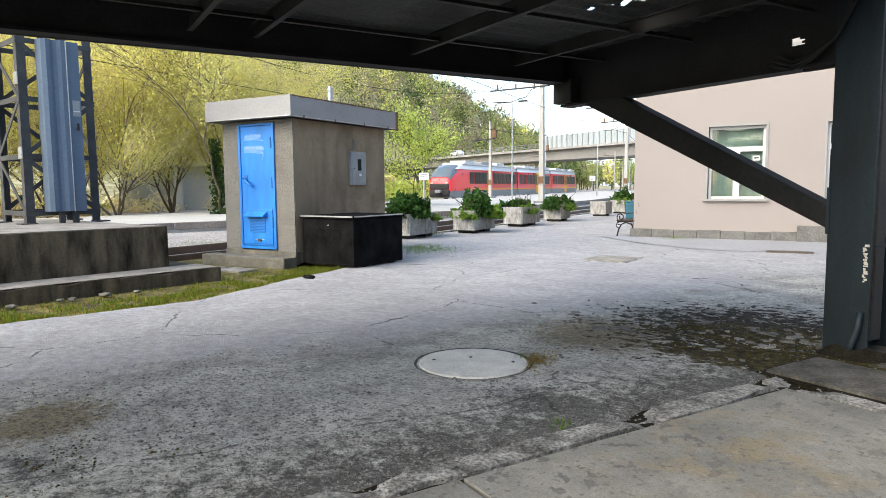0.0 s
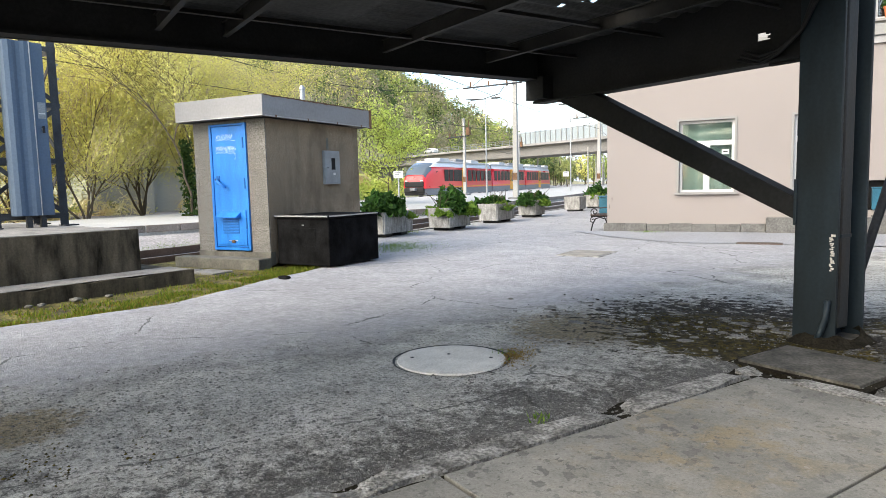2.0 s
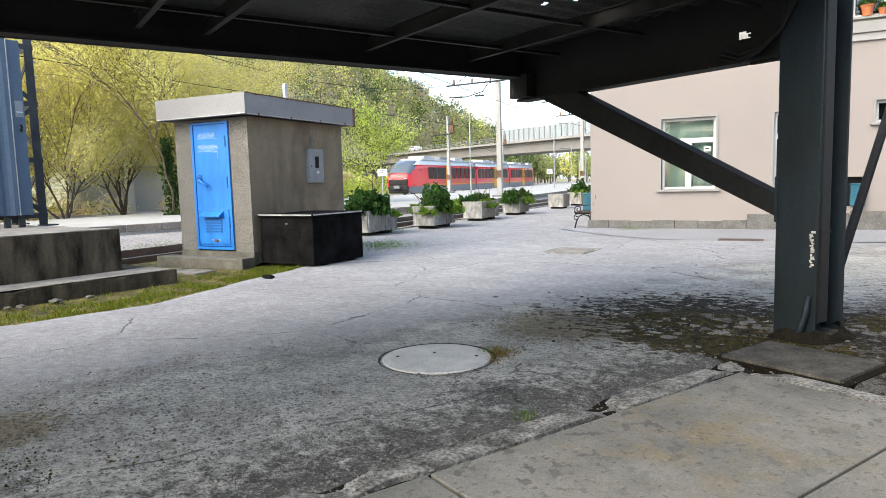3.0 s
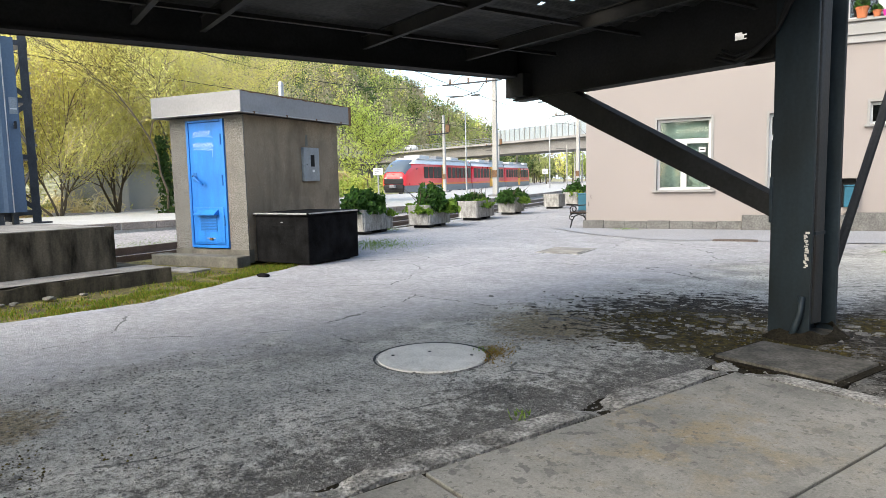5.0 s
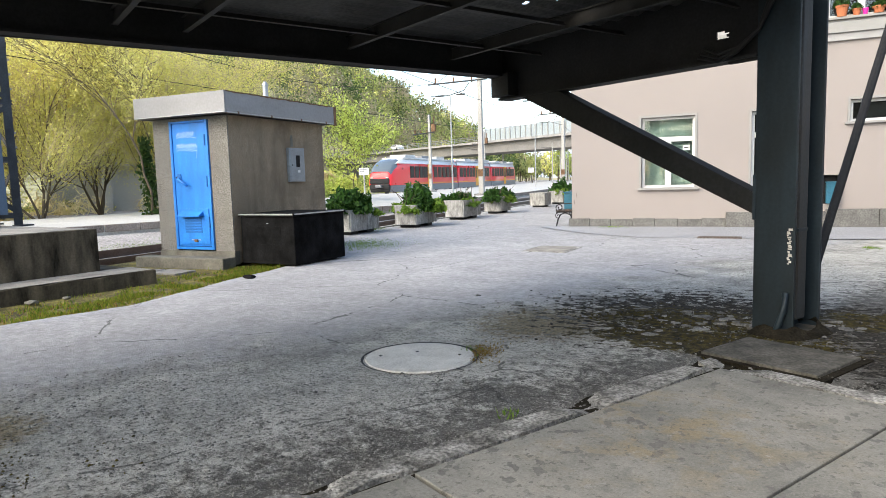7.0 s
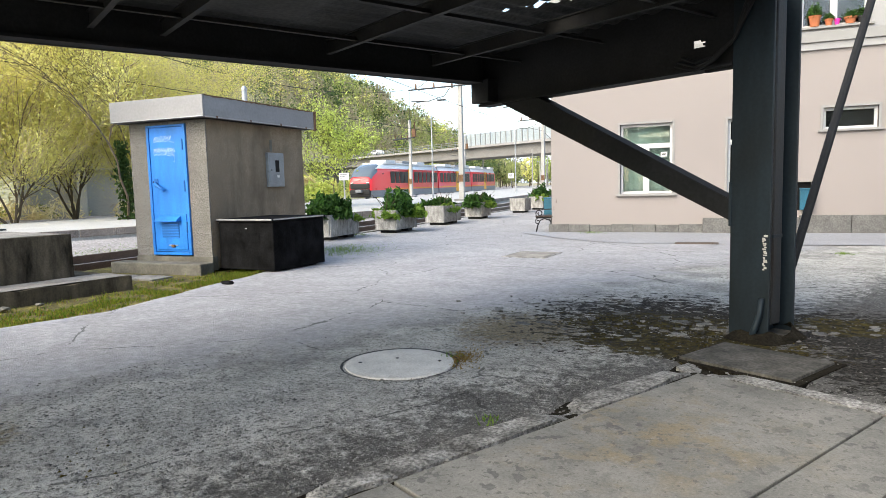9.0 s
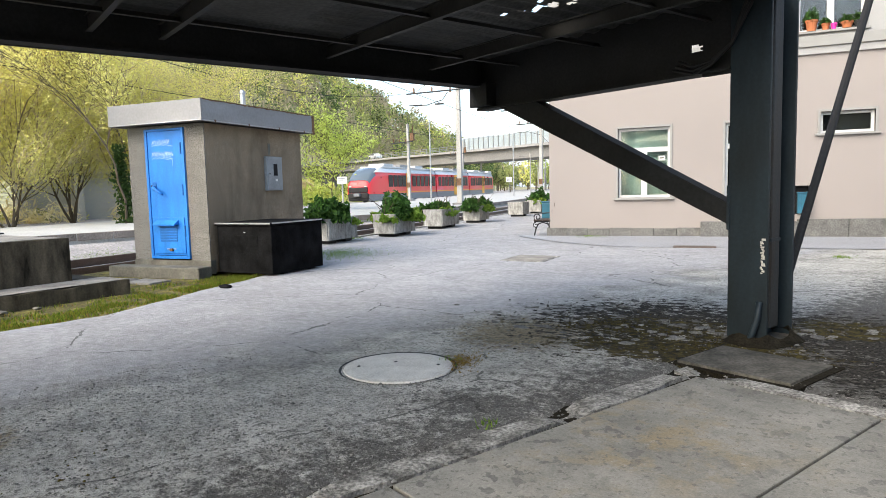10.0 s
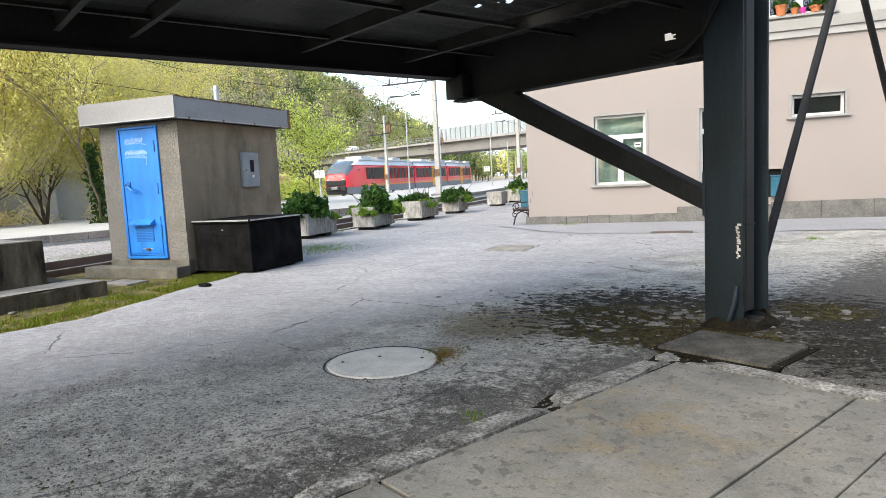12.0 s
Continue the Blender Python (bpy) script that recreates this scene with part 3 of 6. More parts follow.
def tree(name, m, seed, height, spread, depth, limbs, leaf, size, per_tip, label, start=0.25, scatter=0.35, rise=0.55, twig="twig", stems=1, share=1.0):
    rng = np.random.default_rng(seed)
    thick, twigs, tips = grow(rng, height, spread, depth, limbs, rise, start) if stems == 1 else shrub_stems(rng, height, spread, depth, limbs, rise, stems)
    if share < 1:
        tips = tips[rng.random(len(tips)) < share]
    t = thing(name, m, label, "tree")
    v, f = tubes(thick, 7)
    raw("trunk", v, f, M["bark"], t)
    v, f = tubes([(a, b, max(r0, 0.008), max(r1, 0.005)) for a, b, r0, r1 in twigs], 3)
    raw("limb_work", v, f, M[twig], t)
    c = np.repeat(tips, per_tip, 0) + rng.normal(size=(len(tips) * per_tip, 3)) * scatter
    c = c[c[:, 2] > 0.3]
    v, f = leaf_quads(rng, c, size)
    raw("crown", v, f, M[leaf], t)
    return t


# ---- the ground, yard, tracks and platforms ----
def ground_sheet():
    xs = [-2500, -900, -400, -200, -120, -80, -60, -48, -40, -30, -20, -9.2, 5, 40, 120, 400, 900, 2500]
    ys = [-2500, -900, -300, -100, -40, 0, 40, 80, 120, 180, 260, 400, 900, 2500]
    v = [(x, y, -0.32) for y in ys for x in xs]
    f = [(j * len(xs) + i, j * len(xs) + i + 1, (j + 1) * len(xs) + i + 1, (j + 1) * len(xs) + i) for j in range(len(ys) - 1) for i in range(len(xs) - 1)]
    return tagged(raw("ground", v, f, M["field"]), "wide valley floor of grass and soil", "ground", kind="structure")


ground_sheet()


def yard_edge(y):
    """The western edge of the asphalt at y."""
    wob = 0.07 * noise.noise((y * 1.7, 3.1, 0)) + 0.035 * noise.noise((y * 6.0, 8.0, 0))
    if y < 4.7:
        e = -5.97 - (4.7 - y) * 0.31
    elif y < 7.2:
        e = -5.97 - (y - 4.7) * 0.10
    elif y < 9.4:
        e = -6.25 - (y - 7.2) * 0.12
    elif y < 11.6:
        e = -6.5 - (y - 9.4) * 0.93
    else:
        e, wob = -8.55, wob * 0.2
    return e + wob


SLAB = radians(29.5)


def uv(x, y):
    """Along and across the paved walk."""
    return x * math.sin(SLAB) + y * math.cos(SLAB), x * math.cos(SLAB) - y * math.sin(SLAB)


def yard():
    ys = list(np.arange(-12, 1, 1.0)) + list(np.arange(1, 9, 0.09)) + list(np.arange(9, 16, 0.3)) + list(np.arange(16, 80, 4.0)) + [80]
    ts = list(np.arange(0, 9.4, 0.09)) + [9.6, 10, 10.6, 11.5, 13, 15, 20, 30, 60]
    v, f = [], []
    for y in ys:
        e = yard_edge(y)
        for t in ts:
            x = e + t
            z = 0.010 * noise.noise((x * 0.35, y * 0.35, 1)) + 0.006 * noise.noise((x * 1.6, y * 1.6, 4)) + 0.0035 * noise.noise((x * 7, y * 7, 2)) - 0.004
            worn = 1 - math.hypot((x + 0.75) / 1.5, (y - 5.6) / 1.4)
            if worn > 0:
                z -= min(0.5, worn) * (0.02 * abs(noise.noise((x * 5, y * 5, 9))) + 0.012 * noise.noise((x * 13, y * 13, 5)))
            u, w = uv(x, y)
            if u < 3.62 and w > -2.56:
                z = -0.06
            if t == 0:
                z -= 0.02
            v.append((x, y, z))
    n = len(ts)
    for j in range(len(ys) - 1):
        for i in range(n - 1):
            f.append((j * n + i, j * n + i + 1, (j + 1) * n + i + 1, (j + 1) * n + i))
    k = len(v)
    v += [(yard_edge(y), y, -0.33) for y in ys]
    for j in range(len(ys) - 1):
        f.append((j * n, (j + 1) * n, k + j + 1, k + j))
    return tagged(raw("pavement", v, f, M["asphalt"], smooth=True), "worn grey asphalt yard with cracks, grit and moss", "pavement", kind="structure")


yard()


def strip(name, pts, z, material, label, category, drop=0.3):
    """A flat raised strip between two lines given as (x_left, x_right, y) rows."""
    v, f = [], []
    for xl, xr, y in pts:
        v += [(xl, y, z), (xr, y, z), (xr, y, z - drop), (xl, y, z - drop)]
    for i in range(len(pts) - 1):
        a, b = 4 * i, 4 * i + 4
        f += [(a, a + 1, b + 1, b), (a + 1, a + 2, b + 2, b + 1), (a + 3, a, b, b + 3)]
    f += [(0, 3, 2, 1), (len(v) - 4, len(v) - 3, len(v) - 2, len(v) - 1)]
    return tagged(raw(name, v, f, material), label, category, kind="structure")


strip("verge", [(-9.4, -5.5, y) for y in (-12, 0, 4, 7, 9, 11.5)], -0.035, M["soil"], "narrow earth verge between asphalt and track", "verge")
strip("gravel_bed", [(-40, -8.4, y) for y in (-40, -10, 0, 10, 30, 60)] + [(-60, -8.4, 140), (-80, -10, 260)], -0.2, M["ballast"], "pale gravel track bed with weeds", "gravel", 0.3)
strip("kerb", [(-8.72, -8.55, y) for y in (11.7, 20, 40, 80)], 0.012, M["kerb_conc"], "long concrete kerb along the near track", "kerb", 0.3)

# island platform, bent with the line
NEAR_EDGE = [(-24.2, -12), (-20.6, 2), (-17.7, 13.2), (-15.6, 19.0), (-14.0, 25.0), (-13.7, 34), (-14.3, 46), (-17.0, 72), (-22.5, 110), (-30, 150)]
FAR_EDGE = [(-33, -14), (-29, 0), (-26.6, 10), (-25.0, 18), (-25.5, 27), (-26.6, 38), (-28.5, 52), (-31.2, 76), (-34.8, 112), (-41, 150)]


def island():
    v, f = [], []
    for (xn, yn), (xf, yf) in zip(NEAR_EDGE, FAR_EDGE):
        v += [(xf, yf, 0.10), (xn, yn, 0.10), (xn, yn, -0.31), (xf, yf, -0.31)]
    for i in range(len(NEAR_EDGE) - 1):
        a, b = 4 * i, 4 * i + 4
        f += [(a, a + 1, b + 1, b), (a + 1, a + 2, b + 2, b + 1), (a + 3, a, b, b + 3)]
    ob = tagged(raw("platform", v, f, M["platform"]), "pale concrete island platform between the tracks", "platform", kind="structure")
    return ob


platform = island()


def along(line, step):
    """Points and headings every step metres along a bent line."""
    out, left = [], 0.0
    for (x0, y0), (x1, y1) in zip(line, line[1:]):
        d = math.hypot(x1 - x0, y1 - y0)
        while left < d:
            out.append((x0 + (x1 - x0) * left / d, y0 + (y1 - y0) * left / d, math.degrees(math.atan2(-(x1 - x0), y1 - y0))))
            left += step
        left -= d
    return out


def edge_stones():
    me = None
    for x, y, h in along(NEAR_EDGE, 1.02):
        if y > 100:
            break
        if me is None:
            ob = part("edge_block", box(-0.12, 0.06, 0, 0.99, -0.10, 0.115, 0.012), M["platform_edge"], platform)
            me = ob.data
        else:
            ob = new("edge_block", me)
            ob.parent = platform
        ob.matrix_basis = pose(x, y, 0, 0, 0, h)


edge_stones()


def track(line, z, label):
    t = thing("railway_track", pose(0, 0, 0), label, "railway track", kind="structure")
    for off in (-0.75, 0.75):
        pts = []
        for x, y, h in along(line, 4.0):
            a = radians(h)
            pts.append(Vector((x + off * math.cos(a), y + off * math.sin(a), z)))
        bm = bmesh.new()
        for a, b in zip(pts, pts[1:]):
            bar(a, b, 0.07, 0.05, bm)
            bar(a - Vector((0, 0, 0.08)), b - Vector((0, 0, 0.08)), 0.02, 0.12, bm)
            bar(a - Vector((0, 0, 0.145)), b - Vector((0, 0, 0.145)), 0.14, 0.02, bm)
        part("rail", bm, M["rail"], t)
    me = None
    for x, y, h in along(line, 0.62)[:260]:
        if me is None:
            ob = part("sleeper", box(-1.25, 1.25, -0.12, 0.12, -0.3, -0.165, 0.015), M["sleeper"], t)
            me = ob.data
        else:
            ob = new("sleeper", me)
            ob.parent = t
        ob.matrix_basis = pose(x, y, z, 0, 0, h)


track([(-13.2, -10), (-11.3, 5), (-10.9, 12), (-10.9, 30), (-11.4, 46), (-14.2, 72), (-19.6, 110), (-27, 150)], -0.07, "rusty rails on worn sleepers beside the yard")
track([(-30, -6), (-27.8, 12), (-28.2, 27), (-29.8, 40), (-32.1, 54.2), (-36.9, 109), (-44, 150)], -0.15, "rails of the far track behind the island platform")


# paved walk: slabs, kerb strips and the column's footing, turned with the canopy
WALK = pose(0, 0, 0, 0, 0, -29.5)
walkway = thing("walkway", WALK, "stained grey concrete slabs with open joints", "paving", kind="structure")


def slab(x0, x1, y0, y1, top, mat="slab", name="slab"):
    bm = box(x0, x1, y0, y1, -0.12, top, 0.006)
    return part(name, bm, M[mat], walkway)


for y0, y1 in ((-7.8, -5.55), (-5.53, -3.3), (-3.28, -1.0), (-0.98, 1.2), (1.22, 3.38)):
    slab(-2.39, -1.43, y0, y1, 0.006)
    slab(-1.42, -1.13, y0, y1, 0.004)
    slab(-1.122, 0.9, y0, y1, 0.006)
    slab(0.92, 3.0, y0, y1, 0.006)


def ragged_kerb(x0, x1, y0, y1, top, seed, along_y=True):
    """A worn kerb strip with a chipped edge."""
    rng = random.Random(seed)
    bm = bmesh.new()
    n = int((y1 - y0 if along_y else x1 - x0) / 0.07)
    rows = []
    for i in range(n + 1):
        s = i / n
        chip = max(0.0, noise.noise((s * n * 0.13, seed, 0)) + 0.05) * 0.22 + rng.uniform(0, 0.012)
        dip = max(0.0, noise.noise((s * n * 0.19, seed + 5, 0)) - 0.10) * 0.16 + rng.uniform(0, 0.003)
        if along_y:
            y = y0 + (y1 - y0) * s
            row = [(x0 + chip * 0.5, y, top - dip), (x0 + chip * 0.5, y, -0.1), (x1 - chip, y, top - dip * 0.6), (x1 - chip, y, -0.1), ((x0 + x1) / 2, y, top - dip * 0.5 + rng.uniform(-0.003, 0.003))]
        else:
            x = x0 + (x1 - x0) * s
            row = [(x, y0 + chip * 0.3, top - dip), (x, y0 + chip * 0.3, -0.1), (x, y1 - chip * 0.5, top - dip * 0.6), (x, y1 - chip * 0.5, -0.1), (x, (y0 + y1) / 2, top - dip * 0.5)]
        rows.append([bm.verts.new(p) for p in row])
    for a, b in zip(rows, rows[1:]):
        for i, j in ((1, 0), (0, 4), (4, 2), (2, 3)):
            bm.faces.new((a[i], a[j], b[j], b[i]))
    return part("kerb_strip", bm, M["kerb_conc"], walkway, "chipped old concrete kerb strip")


part("joint_earth", box(-2.70, -1.90, 3.555, 4.21, -0.10, -0.002), M["mud"], walkway, "black earth round the footing plate")
part("joint_earth", box(-2.63, -2.395, -7.8, 3.56, -0.10, -0.022), M["mud"], walkway, "black earth in the open kerb joint")
ragged_kerb(-2.585, -2.405, -7.8, 3.5, 0.004, 3)
ragged_kerb(-2.56, -0.9, 3.41, 3.56, 0.002, 7, False)
ragged_kerb(-0.88, 1.6, 3.41, 3.50, 0.000, 9, False)
ragged_kerb(-1.36, -1.20, 3.62, 6.6, 0.003, 12)
slab(-2.66, -1.95, 3.60, 4.16, 0.016, "footing", "footing")

# out-of-view wall, added only to cut skylight on the slabs
side = tagged(link("unseen_wall", box(2.7, 3.0, -9, 12, -0.1, 4.2, 0.01), M["greyrender"]), "unseen plain grey wall added to block skylight over the walk", "wall", kind="structure")
side.matrix_world = WALK

# round concrete cover, square cover and drain in the yard
cover = thing("manhole_cover", pose(-2.225, 3.80, 0), "round pale concrete manhole cover set in asphalt", "manhole")
bm = bmesh.new()
ring = []
for r, z in ((0.0, 0.010), (0.30, 0.010), (0.352, 0.006), (0.362, -0.01), (0.362, -0.05)):
    ring.append([bm.verts.new((r * math.cos(2 * math.pi * i / 56) * (1 + 0.006 * math.sin(i * 3.3)), r * math.sin(2 * math.pi * i / 56) * (1 + 0.006 * math.cos(i * 2.1)), z)) for i in range(56)] if r else [bm.verts.new((0, 0, z))])
for i in range(56):
    bm.faces.new((ring[0][0], ring[1][i], ring[1][(i + 1) % 56]))
    for a, b in zip(ring[1:], ring[2:]):
        bm.faces.new((a[i], b[i], b[(i + 1) % 56], a[(i + 1) % 56]))
part("lid", bm, M["lid"], cover)
bm = bmesh.new()
for i in range(56):
    a0, a1 = 2 * math.pi * i / 56, 2 * math.pi * (i + 1) / 56
    q = [bm.verts.new((r * math.cos(a), r * math.sin(a), z)) for r, a, z in ((0.368, a0, -0.002), (0.386, a0, 0.003), (0.386, a1, 0.003), (0.368, a1, -0.002))]
    bm.faces.new(q)
part("rim", bm, M["black"], cover, "dark dirt-filled rim")
for a, r in ((0.4, 0.26), (3.5, 0.26), (2.2, 0.1)):
    part("lifting_hole", rod((r * math.cos(a), r * math.sin(a), 0.004), (r * math.cos(a), r * math.sin(a), 0.013), 0.012, n=8), M["black"], cover)

sq = thing("access_cover", pose(-3.05, 10.25, 0, 0, 0, -6), "square worn concrete access cover in the asphalt", "manhole")
part("frame", box(-0.36, 0.36, -0.42, 0.42, -0.05, 0.006, 0.004), M["kerb_conc"], sq)
part("lid", box(-0.3, 0.3, -0.36, 0.36, -0.05, 0.012, 0.006), M["oldtop"], sq)
dr = thing("drain_grate", pose(-0.66, 12.5, 0), "narrow iron drain grate set flush in asphalt", "drain")
part("frame", box(-0.36, 0.36, -0.16, 0.16, -0.05, 0.008, 0.004), M["rail"], dr)
for i in range(11):
    part("slat", box(-0.31 + i * 0.056, -0.28 + i * 0.056, -0.12, 0.12, -0.02, 0.014), M["rail"], dr)


# smoother new asphalt along the building
v, f = [], []
for i in range(41):
    x = -4.6 + i * 0.35
    s = min(1.0, i / 9)
    v += [(x, 14.88, 0.007), (x, 14.85 - 2.5 * math.sin(s * math.pi / 2) - 0.04 * noise.noise((x, 0, 0)), 0.005)]
f = [(2 * i, 2 * i + 1, 2 * i + 3, 2 * i + 2) for i in range(40)]
tagged(raw("asphalt_patch", v, f, M["newasphalt"]), "smoother pale asphalt strip along the building", "pavement", kind="structure")

# ---- the steel canopy ----
canopy = thing("canopy", WALK, "dark steel canopy with rafters and a holed sheet roof", "canopy", kind="structure")
FRONT = -5.53


def ibeam(p0, p1, w, h, tf=0.02, tw=0.015):
    bm = bmesh.new()
    p0, p1 = Vector(p0), Vector(p1)
    up = Vector((0, 0, 1))
    bar(p0 + up * tf / 2, p1 + up * tf / 2, w, tf, bm)
    bar(p0 + up * (h - tf / 2), p1 + up * (h - tf / 2), w, tf, bm)
    bar(p0 + up * h / 2, p1 + up * h / 2, tw, h - 2 * tf, bm)
    return bm


part("front_girder", ibeam((FRONT + 0.07, -4.6, 2.17), (FRONT + 0.07, 4.42, 2.17), 0.14, 0.34), M["canopy"], canopy)
part("fascia", box(FRONT - 0.03, FRONT - 0.001, -4.6, 4.62, 2.165, 2.56, 0.004), M["canopyedge"], canopy)
part("fascia", box(FRONT, -2.80, 4.605, 4.62, 2.3, 2.56, 0.003), M["canopyedge"], canopy)
# end beam: flanges, and a web in pieces round a rusted hole
eb = bmesh.new()
bar((FRONT, 4.52, 1.955), (-2.79, 4.52, 1.955), 0.16, 0.02, eb)
bar((FRONT, 4.52, 2.52), (-2.66, 4.52, 2.52), 0.16, 0.02, eb)
box(FRONT, -3.14, 4.512, 4.528, 1.965, 2.51, 0, eb)
box(-3.04, -2.66, 4.512, 4.528, 1.965, 2.51, 0, eb)
box(-3.14, -3.04, 4.512, 4.528, 1.965, 2.125, 0, eb)
box(-3.14, -3.075, 4.512, 4.528, 2.18, 2.51, 0, eb)
box(-3.075, -3.04, 4.512, 4.528, 2.165, 2.51, 0, eb)
box(-3.06, -3.035, 4.512, 4.528, 2.135, 2.152, 0, eb)
part("end_beam", eb, M["canopy"], canopy, "end beam with a rusted hole")
part("end_bracket", box(FRONT - 0.04, FRONT + 0.22, 4.38, 4.60, 1.975, 2.2, 0.006), M["canopy"], canopy)
part("gusset", box(-3.02, -2.78, 4.47, 4.505, 1.925, 1.965, 0.004), M["canopy"], canopy)
for u in (-4.0, -2.9, -1.9, -0.95, 0.83, 1.30, 2.64, 3.74):
    part("rafter", ibeam((FRONT + 0.15, u, 2.275), (-2.25, u, 2.275), 0.04, 0.11, 0.008, 0.006), M["canopyedge"], canopy)
for w in (-4.92, -3.95, -2.95):
    part("purlin", angle((w, -4.6, 2.30), (w, 4.45, 2.30), 0.035, 0.006, ((1, 0, 0), (0, 0, 1))), M["canopyedge"], canopy)


def roof_sheet():
    """A thin corrugated sheet, rusted through in a few places."""
    holes = [(-3.72, 3.55, 0.13, 0.05), (-3.9, 3.47, 0.05, 0.025), (-3.55, 3.66, 0.05, 0.03), (-4.05, 3.42, 0.035, 0.02), (-3.45, 3.58, 0.03, 0.02), (-3.62, 3.40, 0.025, 0.02)]
    xs = list(np.arange(FRONT, -4.4, 0.095)) + list(np.arange(-4.4, -3.2, 0.022)) + list(np.arange(-3.2, -2.2, 0.095))
    ys = list(np.arange(-4.6, 3.2, 0.6)) + list(np.arange(3.2, 3.9, 0.022)) + [3.95, 4.3, 4.6]
    v, f = [], []
    for y in ys:
        for x in xs:
            v.append((x, y, 2.462 + 0.012 * math.sin(x * 33)))
    n = len(xs)
    for j in range(len(ys) - 1):
        for i in range(n - 1):
            cx, cy = (xs[i] + xs[i + 1]) / 2, (ys[j] + ys[j + 1]) / 2
            hole = False
            if 3.2 < cy < 3.9 and -4.4 < cx < -3.2:
                k = 0.35 * noise.noise((cx * 18, cy * 18, 0))
                hole = any(math.hypot((cx - hx) / rx, (cy - hy) / ry) < 1 + 2 * k for hx, hy, rx, ry in holes)
            if not hole:
                f.append((j * n + i, j * n + i + 1, (j + 1) * n + i + 1, (j + 1) * n + i))
    ob = raw("roof_sheet", v, f, M["sheet"], canopy, "corrugated sheet rusted through in places")
    so = ob.modifiers.new("thick", 'SOLIDIFY')
    so.thickness = 0.003
    return ob


roof_sheet()
# panel added for the patch of roof sheet that reflects light
lit_patch = part("lit_sheet_panel", box(-4.85, -4.1, 1.36, 2.06, 2.36, 2.372, 0.003), M["sheet"], canopy, "dull metal panel added where the roof sheet reflects light")


def column(name, m):
    c = thing(name, m, "dark blue-grey steel column with peeling paint", "column", "canopy columns", "structure")
    part("flange", box(-0.145, 0.145, 0.0, 0.022, 0.0, 3.75, 0.004), M["column"], c)
    part("flange", box(-0.145, 0.145, 0.375, 0.397, 0.0, 3.75, 0.004), M["column"], c)
    part("web", box(-0.008, 0.008, 0.023, 0.374, 0.0, 3.75), M["column"], c)
    part("base_plate", box(-0.17, 0.17, -0.03, 0.43, -0.01, 0.012, 0.004), M["footing"], c, "dirty base plate")
    for dx in (-0.16, 0.16):
        for dy in (-0.03, 0.42):
            part("bolt", rod((dx, dy, 0.01), (dx, dy, 0.035), 0.012, n=6), M["footing"], c)
    pipe = part("downpipe", box(0.035, 0.135, 0.065, 0.195, 0.10, 3.72, 0.012), M["pipe"], c, "square grey downpipe with dull paint")
    part("outlet", pathrod([(0.10, -0.02, 0.30), (0.095, -0.032, 0.18), (0.075, -0.05, 0.09), (0.06, -0.075, 0.02)], 0.022, 10), M["column"], pipe, "bent rusty outlet", True)
    for z in (0.72, 2.9):
        part("pipe_clip", box(0.031, 0.139, 0.061, 0.199, z, z + 0.025, 0.003), M["column"], pipe)
    return c


col = column("column", WALK @ pose(-2.645, 4.45, 0))
# bare patch of paint on the near flange
rngp = random.Random(4)
bm = bmesh.new()
for i in range(20):
    z = 0.50 + 0.012 * i + rngp.uniform(-0.004, 0.004)
    w = rngp.uniform(0.012, 0.03)
    x = 0.098 + rngp.uniform(-0.008, 0.008)
    box(x, x + w, -0.0025, 0.001, z, z + rngp.uniform(0.006, 0.016), 0, bm)
part("bare_patch", bm, M["lid"], col, "chipped pale patch of paint")
cab = bmesh.new()
for o in (0.0, 0.03, 0.055):
    pathrod([(-0.55 - o, 0.0, 2.06 - o), (-0.42, -0.03, 2.0 - o), (-0.28, -0.03, 2.02 - o * 0.5), (-0.12, -0.03, 2.12), (-0.02 + o, -0.03, 2.4), (0.03 + o, -0.03, 2.9)], 0.012, 6, cab)
part("cable", cab, M["black"], col, "slack black cables", True)
column("column", WALK @ pose(-2.645, 9.05, 0))
column("column", WALK @ pose(-2.645, -3.6, 0))

# diagonal brace of the end frame
br = thing("brace", WALK, "dark steel diagonal brace from column to beam", "brace", kind="structure")
bm = bmesh.new()
prof = [(-2.79, 0.835), (-5.20, 1.945), (-4.70, 1.945), (-2.79, 0.99)]
a, b = [bm.verts.new((x, 4.455, z)) for x, z in prof], [bm.verts.new((x, 4.60, z)) for x, z in prof]
bm.faces.new(a), bm.faces.new(b[::-1])
for i in range(4):
    bm.faces.new((a[i], a[(i + 1) % 4], b[(i + 1) % 4], b[i]))
bmesh.ops.bevel(bm, geom=list(bm.edges), offset=0.005, segments=2, affect='EDGES')
part("bar", bm, M["canopy"], br)
part("plate", box(-2.80, -2.79 + 0.012, 4.44, 4.61, 0.8, 1.12, 0.003), M["column"], br)
# rods between the columns
for s0, s1 in ((4.92, 6.77), (9.0, 6.81)):
    r = thing("tie_rod", WALK, "slanting rusty steel tie rod between columns", "tie rod", "tie rods", "structure")
    part("bar", rod((-2.645, s0, 0.16 if s0 < 6 else 0.5), (-2.645, s1, 3.12), 0.033, n=10), M["canopy"], r)
    part("end_plate", box(-2.66, -2.63, s0 - 0.02, s0 + 0.1, 0.06, 0.3, 0.003), M["column"], r)
top = thing("top_beam", WALK, "dark steel beam along the column heads", "beam", kind="structure")
part("beam_body", ibeam((-2.645, -3.6, 3.12), (-2.645, 9.4, 3.12), 0.16, 0.24), M["canopy"], top)


